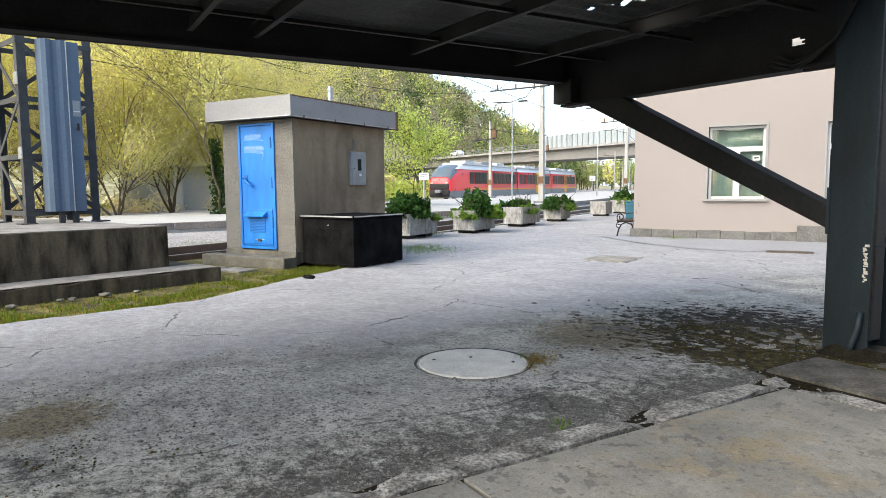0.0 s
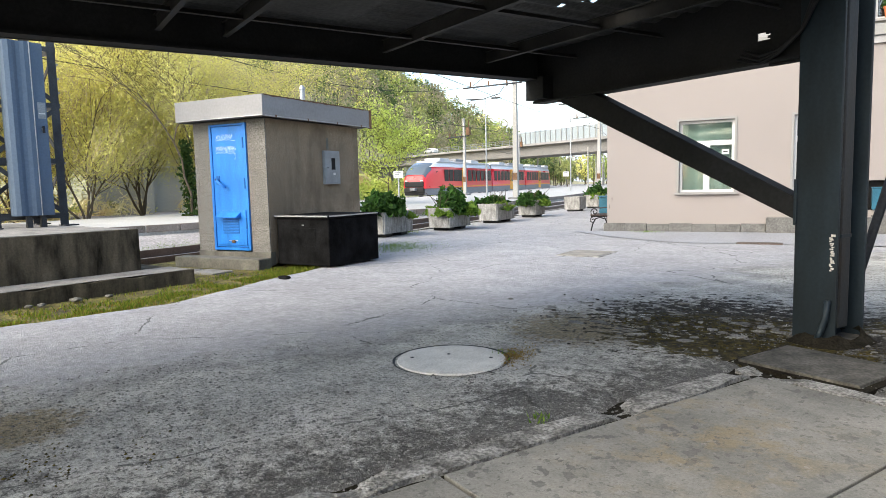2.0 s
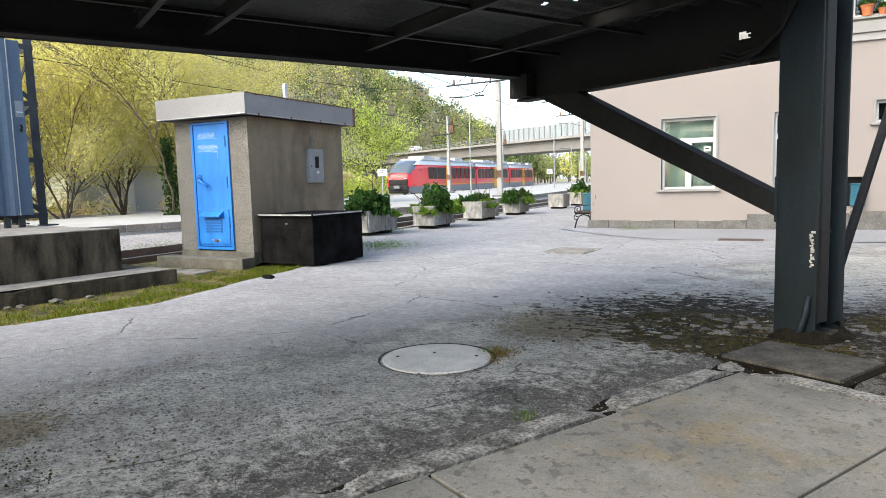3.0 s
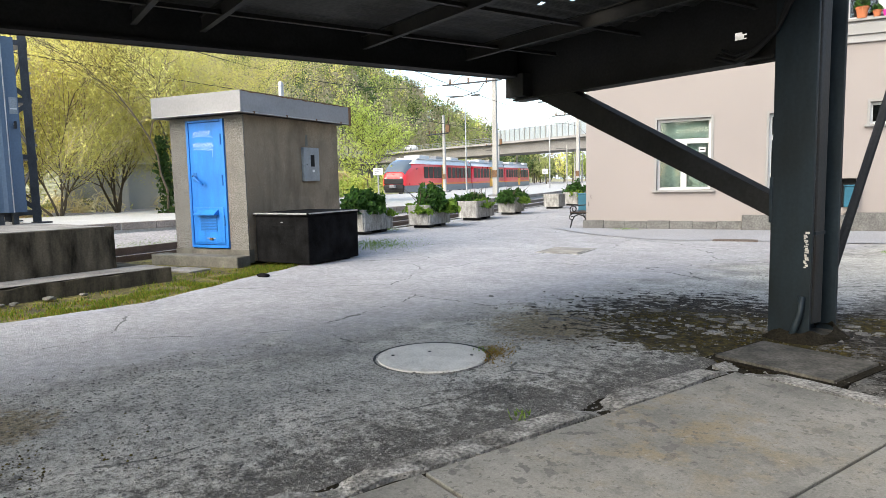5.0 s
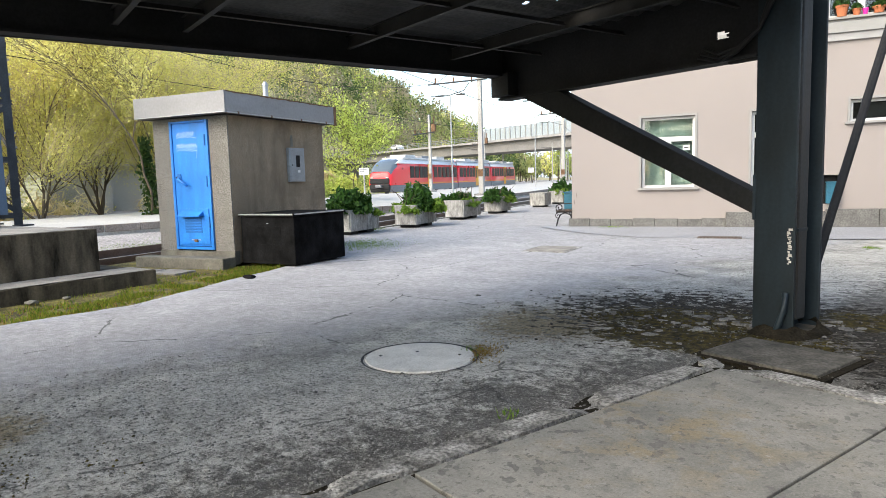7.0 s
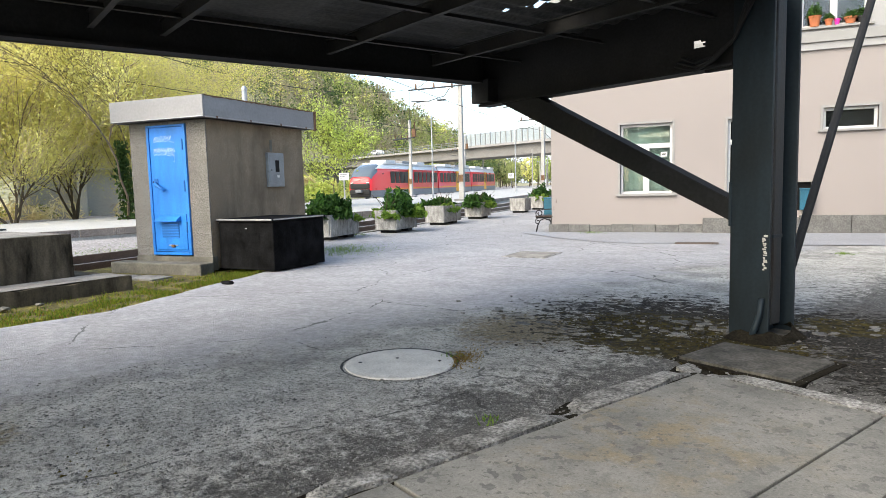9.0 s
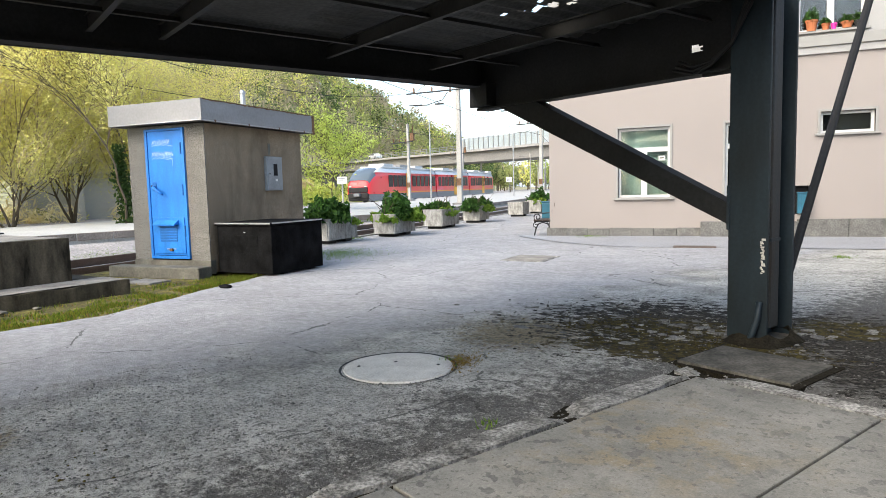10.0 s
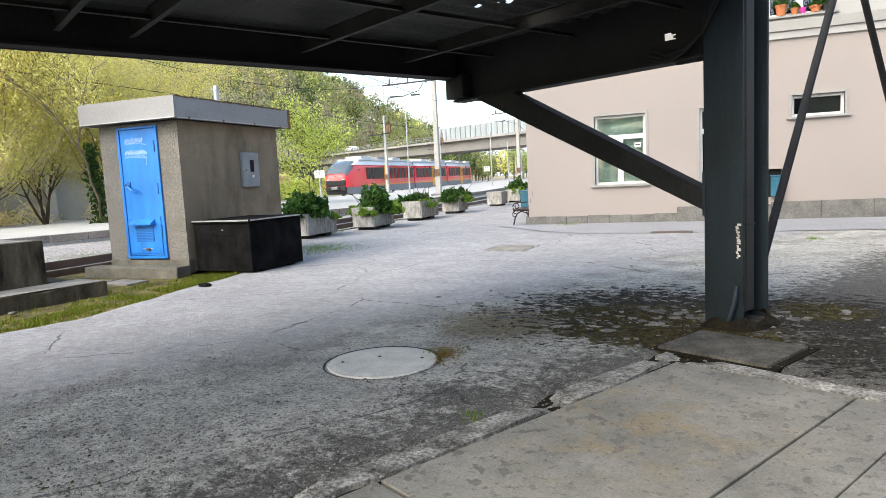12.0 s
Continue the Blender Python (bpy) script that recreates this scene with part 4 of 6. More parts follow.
# ---- the utility hut ----
def hut():
    h = thing("utility_hut", pose(-7.05, 7.48, 0), "small roughcast utility hut with a flat roof and blue door", "hut")
    # local: x from -1.45 to 0, y from 0 to 2.36
    L, D, T = -1.45, 2.36, 2.17
    fr = bmesh.new()
    box(L, -1.095, 0, 0.14, 0.1, T, 0.004, fr)
    box(-0.355, 0, 0, 0.022, 0.1, T, 0.004, fr)
    box(-1.095, -0.355, 0, 0.14, 2.125, T, 0, fr)
    part("front_wall", fr, M["roughcast"], h, "pale pebble roughcast")
    part("side_wall", box(-0.14, 0.003, 0.0235, D, 0.02, T, 0.004), M["render_wall"], h, "brown stained render")
    part("side_wall", box(L - 0.003, L + 0.14, 0.142, D, 0.02, T), M["render_wall"], h)
    part("back_wall", box(L + 0.14, -0.14, D - 0.14, D, 0.02, T), M["render_wall"], h)
    part("plinth", box(L - 0.012, 0.012, -0.012, 0.1, 0.0, 0.2, 0.008), M["step"], h)
    # roof
    part("roof_slab", box(L - 0.075, 0.16, -0.20, D + 0.13, 2.19, 2.42, 0.004), M["rooftop"], h)
    part("fascia", box(L - 0.105, 0.19, -0.235, -0.202, 2.175, 2.475, 0.004), M["roofsheet"], h, "pale grey sheet fascia")
    part("fascia", box(0.162, 0.192, -0.2, D + 0.16, 2.17, 2.468, 0.004), M["roofsheet"], h)
    part("fascia", box(L - 0.107, L - 0.077, -0.2, D + 0.16, 2.17, 2.468, 0.004), M["roofsheet"], h)
    part("fascia", box(L - 0.075, 0.16, D + 0.132, D + 0.16, 2.17, 2.468, 0.004), M["roofsheet"], h)
    dirt = bmesh.new()
    rng = random.Random(8)
    low, high = [], []
    for i in range(47):
        y = -0.2 + i * 0.056
        low.append(dirt.verts.new((0.1955, y, 2.462 - rng.uniform(0, 0.014))))
        high.append(dirt.verts.new((0.1955, y, 2.472 + rng.uniform(0, 0.008))))
    top = [dirt.verts.new((0.165, v.co.y, 2.474)) for v in high]
    for i in range(46):
        dirt.faces.new((low[i], low[i + 1], high[i + 1], high[i]))
        dirt.faces.new((high[i], high[i + 1], top[i + 1], top[i]))
    part("rusty_edge", dirt, M["rust"], h, "rusted upper edge")
    for y in (0.02, 0.75, 1.5, 2.2):
        part("clip", box(0.19, 0.2, y, y + 0.03, 2.165, 2.2), M["rust"], h)
    part("edge_bead", box(0.192, 0.199, -0.2, D + 0.155, 2.17, 2.186, 0.002), M["alu"], h, "pale folded lower edge")
    part("edge_bead", box(L - 0.1, 0.19, -0.243, -0.236, 2.176, 2.19, 0.002), M["alu"], h)
    part("end_cover", box(0.17, 0.203, D + 0.10, D + 0.168, 2.15, 2.478, 0.004), M["rust"], h, "dark rusted end piece")
    part("vent_pipe", rod((-0.45, 1.45, 2.42), (-0.45, 1.45, 2.78), 0.045, n=14), M["alu"], h, "pale vent pipe")
    part("vent_cap", rod((-0.45, 1.45, 2.78), (-0.45, 1.45, 2.84), 0.055, 0.03, n=14), M["alu"], h)
    # door
    d = part("door", box(-1.085, -0.445, -0.018, 0.03, 0.27, 2.09, 0.006), M["bluepaint"], h, "blue painted steel door with white spray marks")
    f = bmesh.new()
    box(-1.135, -1.09, -0.03, 0.05, 0.22, 2.125, 0.004, f)
    box(-0.44, -0.395, -0.03, 0.05, 0.22, 2.125, 0.004, f)
    box(-1.09, -0.44, -0.03, 0.05, 2.095, 2.125, 0.003, f)
    box(-1.09, -0.44, -0.03, 0.05, 0.22, 0.262, 0.003, f)
    part("door_frame", f, M["bluepaint"], h).location.x = 0.04
    d.location.x = 0.04
    part("lower_panel", box(-1.07, -0.46, -0.032, -0.016, 0.30, 0.83, 0.006), M["bluepaint"], d)
    hood = bmesh.new()
    pr = [(-0.03, 0.80), (-0.13, 0.735), (-0.13, 0.715), (-0.03, 0.725)]
    a, b = [hood.verts.new((-0.98, y, z)) for y, z in pr], [hood.verts.new((-0.56, y, z)) for y, z in pr]
    hood.faces.new(a), hood.faces.new(b[::-1])
    for i in range(4):
        hood.faces.new((a[i], a[(i + 1) % 4], b[(i + 1) % 4], b[i]))
    part("vent_hood", hood, M["bluepaint"], d)
    part("vent_opening", box(-0.93, -0.6, -0.037, -0.030, 0.47, 0.69, 0.002), M["bluedark"], d, "dusty mesh vent")
    for i in range(9):
        z = 0.48 + i * 0.0235
        part("vent_slat", box(-0.92, -0.61, -0.042, -0.034, z, z + 0.008), M["bluepaint"], d)
    part("handle", pathrod([(-1.0, -0.03, 1.29), (-0.97, -0.075, 1.28), (-0.9, -0.085, 1.23), (-0.80, -0.08, 1.175)], 0.017, 8), M["bluepaint"], d, "bent lever handle", True)
    part("handle_plate", box(-1.03, -0.96, -0.03, -0.014, 1.22, 1.35, 0.004), M["bluedark"], d)
    part("keyhole", rod((-1.045, -0.028, 1.30), (-1.045, -0.018, 1.30), 0.016, n=10), M["black"], d)
    for z in (0.55, 1.15, 1.75):
        part("hinge", rod((-0.452, -0.032, z), (-0.452, -0.032, z + 0.16), 0.013, n=8), M["bluedark"], d)
    part("padlock", box(-0.75, -0.69, -0.06, -0.03, 0.335, 0.375, 0.008), M["rust"], d)
    part("hasp", box(-0.82, -0.64, -0.042, -0.03, 0.36, 0.372, 0.002), M["alu"], d)
    # unreadable sprayed marks as loose strokes
    rng = random.Random(21)
    for z0, n, x0, x1, hh in ((1.93, 10, -1.0, -0.66, 0.085), (1.75, 15, -1.01, -0.60, 0.10)):
        g, x = bmesh.new(), x0
        for i in range(n):
            nx = x0 + (x1 - x0) * (i + 1) / n
            bar((x, -0.0205, z0 + rng.uniform(-hh, hh) / 2), (nx, -0.0205, z0 + rng.uniform(-hh, hh) / 2), 0.003, 0.010, g)
            bar((x, -0.0205, z0 - hh / 2 * rng.random()), (x + 0.025, -0.0205, z0 + hh / 2 * rng.random()), 0.003, 0.008, g)
            if i % 3 == 0:
                bar((x, -0.0205, z0 - hh * 0.6), (nx + 0.05, -0.0205, z0 - hh * rng.uniform(0.3, 0.8)), 0.003, 0.007, g)
            x = nx
        part("spray_mark", g, M["chalk"], d, "white sprayed scrawl")
    part("spray_tail", pathrod([(-0.72, -0.02, 1.7), (-0.66, -0.02, 1.72), (-0.62, -0.02, 1.66), (-0.63, -0.02, 1.58)], 0.0035, 5), M["chalk"], d)
    # meter box on the side wall
    mb = part("meter_box", box(0.0, 0.055, 1.325, 1.735, 1.19, 1.74, 0.008), M["greybox"], h, "grey sheet-metal meter box")
    part("box_door", box(0.055, 0.064, 1.35, 1.71, 1.215, 1.715, 0.004), M["greybox"], mb)
    part("box_window", box(0.064, 0.068, 1.49, 1.59, 1.43, 1.62, 0.002), M["glassdark"], mb)
    part("sticker", box(0.064, 0.067, 1.53, 1.59, 1.34, 1.38), M["signwhite"], mb)
    part("lock", rod((0.06, 1.385, 1.46), (0.07, 1.385, 1.46), 0.012, n=8), M["black"], mb)
    part("cable_patch", box(0.002, 0.010, 1.44, 1.50, 1.76, 1.95, 0.003), M["step"], h, "filled cable chase")
    return h


hut()
st = tagged(link("doorstep", box(-8.75, -7.02, 7.19, 7.465, -0.06, 0.125, 0.02), M["step"]), "mossy concrete doorstep in front of the hut door", "step")
for i, (x, y, w, d2, a) in enumerate(((-8.1, 6.75, 0.5, 0.34, 6), (-7.55, 6.78, 0.52, 0.36, -4), (-8.5, 6.3, 0.45, 0.4, 10))):
    p = link("paving_stone", box(-w / 2, w / 2, -d2 / 2, d2 / 2, -0.06, -0.008, 0.012), M["oldtop"])
    p.matrix_world = pose(x, y, 0, 0, 0, a)
    tagged(p, "pale flat paving stone sunk in the grass", "stone", "paving stones")

# black bin against the hut
bn = thing("storage_bin", pose(-5.985, 7.50, 0, 0, 0, -5), "scuffed black storage bin with a lid", "bin")
part("body", box(-1.02, 0, 0, 1.12, 0.02, 0.70, 0.012), M["binblack"], bn)
part("lid", box(-1.04, 0.02, -0.03, 1.15, 0.702, 0.742, 0.008), M["binblack"], bn)
part("lid_edge", box(-1.03, 0.01, -0.034, -0.028, 0.722, 0.744, 0.002), M["alu"], bn, "worn pale lid edge")
part("front_panel", box(-0.70, -0.25, -0.006, 0.004, 0.30, 0.56, 0.003), M["binblack"], bn)
part("sticker", box(0.003, 0.006, 0.88, 1.0, 0.715, 0.737), M["alu"], bn)
for y in (0.25, 0.85):
    part("foot", box(-0.98, -0.03, y, y + 0.1, 0, 0.02), M["black"], bn)
part("lid_edge", box(0.018, 0.023, 0.0, 1.1, 0.724, 0.744, 0.002), M["alu"], bn)
for z0, y0, w in ((0.50, 0.10, 0.10), (0.44, 0.62, 0.05), (0.60, 0.35, 0.04)):
    part("scuff", box(-0.30 - w - y0 * 0.5, -0.30 - y0 * 0.5, -0.0035, -0.0015, z0, z0 + 0.012), M["greybox"], bn, "pale scuff")

# ---- concrete base with the lattice mast ----
BLK = pose(-6.97, 5.97, 0, 0, 0, -10.5)
blk = thing("mast_foundation", BLK, "dark stained concrete foundation with a low step", "foundation", kind="structure")


def worn_block(x0, x1, y0, y1, z0, z1, cell, rough, material, name, label=""):
    """A cast block with uneven faces and a chipped upper edge."""
    bm = box(x0, x1, y0, y1, z0, z1)
    for axis, lo, hi in ((0, x0, x1), (1, y0, y1), (2, z0, z1)):
        n = max(1, int((hi - lo) / cell))
        for i in range(1, n):
            co = [0, 0, 0]
            no = [0, 0, 0]
            co[axis], no[axis] = lo + (hi - lo) * i / n, 1
            bmesh.ops.bisect_plane(bm, geom=bm.verts[:] + bm.edges[:] + bm.faces[:], plane_co=co, plane_no=no)
    for v in bm.verts:
        edge = (abs(v.co.x - x1) < 1e-4) + (abs(v.co.z - z1) < 1e-4) + (abs(v.co.y - y1) < 1e-4)
        k = rough * (2.6 if edge > 1 else 1)
        n1 = noise.noise(v.co * 3.1) * k
        n2 = abs(noise.noise(v.co * 9.0)) * k
        if v.co.z > z0 + 1e-4:
            v.co.z -= n2 if abs(v.co.z - z1) < 1e-4 else 0
            if abs(v.co.x - x1) < 1e-4:
                v.co.x -= abs(n1)
    return part(name, bm, material, blk, label, False)


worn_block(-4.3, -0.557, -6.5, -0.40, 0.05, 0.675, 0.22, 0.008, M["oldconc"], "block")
# thin top layers in a paler concrete than the block's faces
worn_block(-4.25, -0.60, -6.45, -0.49, 0.676, 0.684, 0.5, 0.003, M["oldtop"], "top_layer", "paler concrete top layer")
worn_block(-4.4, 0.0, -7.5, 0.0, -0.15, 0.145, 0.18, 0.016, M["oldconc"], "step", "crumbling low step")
worn_block(-0.53, -0.03, -7.4, -0.03, 0.146, 0.152, 0.3, 0.003, M["oldtop"], "step_layer")
for i in range(9):
    rng = random.Random(i)
    bm = bmesh.new()
    bmesh.ops.create_icosphere(bm, subdivisions=2, radius=1)
    for v in bm.verts:
        v.co = Vector((v.co.x * 0.13, v.co.y * 0.11, v.co.z * 0.05)) * (1 + 0.4 * noise.noise(v.co * 1.7 + Vector((i, 0, 0))))
    s = link("rubble", bm, M["step"])
    s.matrix_world = BLK @ pose(0.16 + 0.1 * rng.random(), -1.2 - 0.24 * i * rng.uniform(0.6, 1.5), 0.0, 0, 0, 70 * i) @ Matrix.Scale(rng.uniform(0.2, 0.6), 4)
    tagged(s, "broken lump of concrete lying in the grass", "stone", "rubble")


def lattice():
    t = thing("lattice_mast", BLK @ pose(-3.04, -0.88, 0.68), "grey steel lattice mast of bolted angle irons", "mast")
    s, H = 0.485, 7.5
    legs = [(-s, -s), (s, -s), (s, s), (-s, s)]
    for x, y in legs:
        part("leg", angle((x, y, 0), (x * 0.96, y * 0.96, H), 0.11, 0.014, ((-math.copysign(1, x), 0, 0), (0, -math.copysign(1, y), 0))), M["steel"], t)
        part("foot_plate", box(x - 0.1, x + 0.1, y - 0.1, y + 0.1, -0.002, 0.018), M["steel"], t)
    lv = [0.15 + 0.78 * i for i in range(9)]
    for k in range(4):
        (x0, y0), (x1, y1) = legs[k], legs[(k + 1) % 4]
        for i, z in enumerate(lv):
            q = 1 - 0.04 * z / H
            q2 = 1 - 0.04 * (z + 0.78) / H
            part("strut", bar((x0 * q, y0 * q, z), (x1 * q, y1 * q, z), 0.012, 0.07), M["steel"], t)
            if i % 2:
                part("diagonal", bar((x0 * q, y0 * q, z), (x1 * q2, y1 * q2, z + 0.78), 0.012, 0.06), M["steel"], t)
            else:
                part("diagonal", bar((x1 * q, y1 * q, z), (x0 * q2, y0 * q2, z + 0.78), 0.012, 0.06), M["steel"], t)
    for z in (0.9, 1.9, 2.9):
        part("gusset", box(s - 0.13, s + 0.012, -s - 0.012, -s + 0.0, z, z + 0.16), M["alu"], t)
        for j in range(3):
            part("bolt", rod((s - 0.05, s + 0.0, z + 0.2 * j), (s - 0.05, s + 0.035, z + 0.2 * j), 0.016, n=6), M["alu"], t)
    return t


lattice()


def switch_cabinet():
    c = thing("mast_cabinet", BLK @ pose(-2.46, -1.13, 0.68), "blue-grey ribbed metal cabinet on the lattice mast", "cabinet")
    # a trough-shaped cover: two shallow waves and a flat flank
    prof = [(-0.02, 0.0), (0.05, 0.02), (0.085, 0.07), (0.08, 0.12), (0.06, 0.165), (0.075, 0.21), (0.10, 0.255), (0.10, 0.31), (0.105, 0.325), (0.075, 0.34), (0.075, 0.49), (-0.10, 0.50), (-0.10, 0.0)]
    bm = bmesh.new()
    a, b = [bm.verts.new((x, y, 0.17)) for x, y in prof], [bm.verts.new((x, y, 2.52)) for x, y in prof]
    n = len(prof)
    for i in range(n):
        bm.faces.new((a[i], a[(i + 1) % n], b[(i + 1) % n], b[i]))
    bm.faces.new(a[::-1]), bm.faces.new(b)
    part("cover", bm, M["cabinet"], c, "curved sheet cover", False)
    part("bead", rod((0.104, 0.318, 0.17), (0.104, 0.318, 2.52), 0.008, n=8), M["alu"], c)
    part("label_plate", box(0.073, 0.080, 0.375, 0.475, 1.50, 1.72, 0.003), M["greybox"], c)
    part("label_bar", box(0.08, 0.082, 0.385, 0.465, 1.56, 1.575), M["signwhite"], c)
    part("latch", rod((0.075, 0.42, 1.36), (0.12, 0.42, 1.36), 0.016, n=8), M["alu"], c)
    part("latch_handle", box(0.10, 0.125, 0.405, 0.435, 1.30, 1.40, 0.006), M["black"], c)
    for y in (0.15, 0.33):
        part("foot", box(-0.04, 0.02, y, y + 0.07, 0.0, 0.17), M["steel"], c)
    part("backing", box(-0.16, -0.105, 0.02, 0.48, 0.3, 2.4), M["steel"], c)
    return c


switch_cabinet()


# ---- planters ----
def clump(rng, n, rx, ry, rz, cz):
    p = rng.normal(size=(n, 3))
    p /= np.linalg.norm(p, axis=1)[:, None]
    p *= rng.uniform(0.45, 1.0, n)[:, None] ** 0.5
    p *= (1 + 0.35 * np.sin(p[:, :1] * 7 + rng.uniform(0, 6)) * np.cos(p[:, 1:2] * 6 + rng.uniform(0, 6)))
    p *= (rx, ry, rz)
    p[:, 2] = np.abs(p[:, 2]) * 1.0 + cz
    return p


def planter(x, y, length, kind, seed, turn=0):
    rng = np.random.default_rng(seed)
    words = {"dark": "with a dark bushy shrub", "light": "with low light green shrubs", "mixed": "with tall and trailing evergreen shrubs", "none": "with bare earth"}
    p = thing("planter", pose(x, y, 0, 0, 0, turn), "weathered concrete planter box " + words[kind], "planter", "planters beside the track")
    w = 0.60
    for y0 in (0.12, 0.66):
        part("foot", box(-w * 0.36, w * 0.36, length * y0, length * (y0 + 0.22), 0, 0.075, 0.006), M["black"], p)
    bm = bmesh.new()
    outer0 = [(-w / 2 + 0.008, 0.008), (w / 2 - 0.008, 0.008), (w / 2 - 0.008, length - 0.008), (-w / 2 + 0.008, length - 0.008)]
    outer1 = [(-w / 2, 0), (w / 2, 0), (w / 2, length), (-w / 2, length)]
    inner = [(-w / 2 + 0.06, 0.06), (w / 2 - 0.06, 0.06), (w / 2 - 0.06, length - 0.06), (-w / 2 + 0.06, length - 0.06)]
    rings = [[bm.verts.new((a, b, z)) for a, b in ps] for ps, z in ((outer0, 0.075), (outer0, 0.12), (outer1, 0.50), (outer1, 0.55), (inner, 0.55), (inner, 0.46))]
    for r0, r1 in zip(rings, rings[1:]):
        for i in range(4):
            bm.faces.new((r0[i], r0[(i + 1) % 4], r1[(i + 1) % 4], r1[i]))
    bm.faces.new(rings[0][::-1])
    bmesh.ops.bevel(bm, geom=[e for e in bm.edges if abs(e.verts[0].co.z - e.verts[1].co.z) > 0.1], offset=0.03, segments=2, affect='EDGES')
    part("trough", bm, M["planter"], p)
    part("rim", box(-w / 2 - 0.006, w / 2 + 0.006, -0.006, 0.05, 0.535, 0.556, 0.006), M["planter"], p)
    part("earth", box(-w / 2 + 0.058, w / 2 - 0.058, 0.058, length - 0.058, 0.40, 0.50), M["soil"], p)
    if kind != "none":
        sets = {"dark": [("shrub", 2600, (0.42, 0.66, 0.66), (0, 0.5), 0.56), ("shrublight", 500, (0.30, 0.28, 0.14), (0.14, 1.05), 0.48)],
                "light": [("shrub", 1500, (0.42, 0.62, 0.36), (0, 0.62), 0.5), ("shrublight", 900, (0.44, 0.5, 0.22), (0.08, 0.7), 0.46)],
                "mixed": [("shrub", 2000, (0.42, 0.6, 0.62), (-0.02, 0.7), 0.5), ("shrublight", 1100, (0.42, 0.52, 0.28), (0.16, 0.5), 0.46)]}[kind]
        for mat, n, r, c, cz in sets:
            pts = np.concatenate([clump(rng, n // 4, r[0] * rng.uniform(0.5, 0.8), r[1] * rng.uniform(0.45, 0.75), r[2] * rng.uniform(0.6, 1.0), cz - 0.08) + (c[0] + rng.normal() * r[0] * 0.4, c[1] + rng.normal() * r[1] * 0.4, 0) for _ in range(4)])
            v, f = leaf_quads(rng, pts, 0.085, long=2.0)
            raw("shrub", v, f, M[mat], p)
        stems = []
        for _ in range(14):
            a = np.array((rng.uniform(-0.15, 0.15), rng.uniform(0.2, length - 0.2), 0.48))
            stems.append((a, a + np.array((rng.normal() * 0.18, rng.normal() * 0.2, rng.uniform(0.2, 0.5))), 0.012, 0.005))
        v, f = tubes(stems, 4)
        raw("stems", v, f, M["bark"], p)
    return p


for x, y, ln, kind, seed in ((-8.38, 12.25, 1.3, "dark", 1), (-7.86, 14.4, 1.25, "mixed", 2), (-7.80, 17.3, 1.4, "light", 3), (-7.72, 20.3, 1.0, "light", 4), (-7.38, 24.3, 0.95, "none", 5), (-7.35, 27.0, 1.6, "mixed", 6), (-7.4, 31, 1.5, "light", 7)):
    planter(x, y, ln, kind, seed)


# ---- station building ----
WY = 14.95
bld = thing("station_building", pose(0, 0, 0), "pale pink rendered station building with white windows", "building", kind="structure")


def wall_with_openings(x0, x1, y0, y1, z0, z1, holes, material, name):
    """A wall facing south, with rectangular openings (x0, x1, z0, z1) through it."""
    xs = sorted({x0, x1, *(h[0] for h in holes), *(h[1] for h in holes)})
    zs = sorted({z0, z1, *(h[2] for h in holes), *(h[3] for h in holes)})
    bm = bmesh.new()
    grid = {}

    def vert(x, y, z):
        k = (round(x, 4), round(y, 4), round(z, 4))
        if k not in grid:
            grid[k] = bm.verts.new(k)
        return grid[k]

    solid = {(i, j) for i in range(len(xs) - 1) for j in range(len(zs) - 1)
             if not any(h[0] <= (xs[i] + xs[i + 1]) / 2 <= h[1] and h[2] <= (zs[j] + zs[j + 1]) / 2 <= h[3] for h in holes)}
    for i, j in solid:
        a, b, c, d = xs[i], xs[i + 1], zs[j], zs[j + 1]
        bm.faces.new((vert(a, y0, c), vert(b, y0, c), vert(b, y0, d), vert(a, y0, d)))
        bm.faces.new((vert(a, y1, d), vert(b, y1, d), vert(b, y1, c), vert(a, y1, c)))
        for (di, dj), (p, q) in (((-1, 0), ((a, c), (a, d))), ((1, 0), ((b, d), (b, c))), ((0, -1), ((b, c), (a, c))), ((0, 1), ((a, d), (b, d)))):
            if (i + di, j + dj) not in solid:
                bm.faces.new((vert(p[0], y0, p[1]), vert(q[0], y0, q[1]), vert(q[0], y1, q[1]), vert(p[0], y1, p[1])))
    return part(name, bm, material, bld)


OPEN1 = [(-2.31, -1.23, 0.84, 2.34), (-0.15, 0.95, 0.84, 2.34), (1.56, 2.48, 2.03, 2.45), (1.10, 1.40, 0.45, 1.02)]
wall_with_openings(-3.84, 14, WY, WY + 0.4, 0.0, 3.56, OPEN1, M["pink"], "lower_wall")
wall_with_openings(-3.84, 14, WY + 0.002, WY + 0.4, 3.56, 7.6, [(1.12, 2.26, 4.0, 5.6), (-2.3, -1.2, 4.0, 5.6), (4.6, 5.7, 4.0, 5.6)], M["greyrender"], "upper_wall")
part("side_wall", box(-3.84, -3.44, WY + 0.402, 30, 0, 7.6), M["pink"], bld)
part("back_wall", box(-3.44, 14, 29.6, 30, 0, 7.6), M["pink"], bld)
part("side_wall", box(13.6, 14, WY + 0.402, 29.6, 0, 7.6), M["pink"], bld)
part("inner_floor", box(-3.44, 13.6, WY + 0.402, 29.6, 3.4, 3.55), M["greyrender"], bld)
roofm = bmesh.new()
box(-4.4, 14.6, WY - 0.5, 30.5, 7.6, 7.85, 0.02, roofm)
part("roof", roofm, M["rooftop"], bld)
cor = bmesh.new()
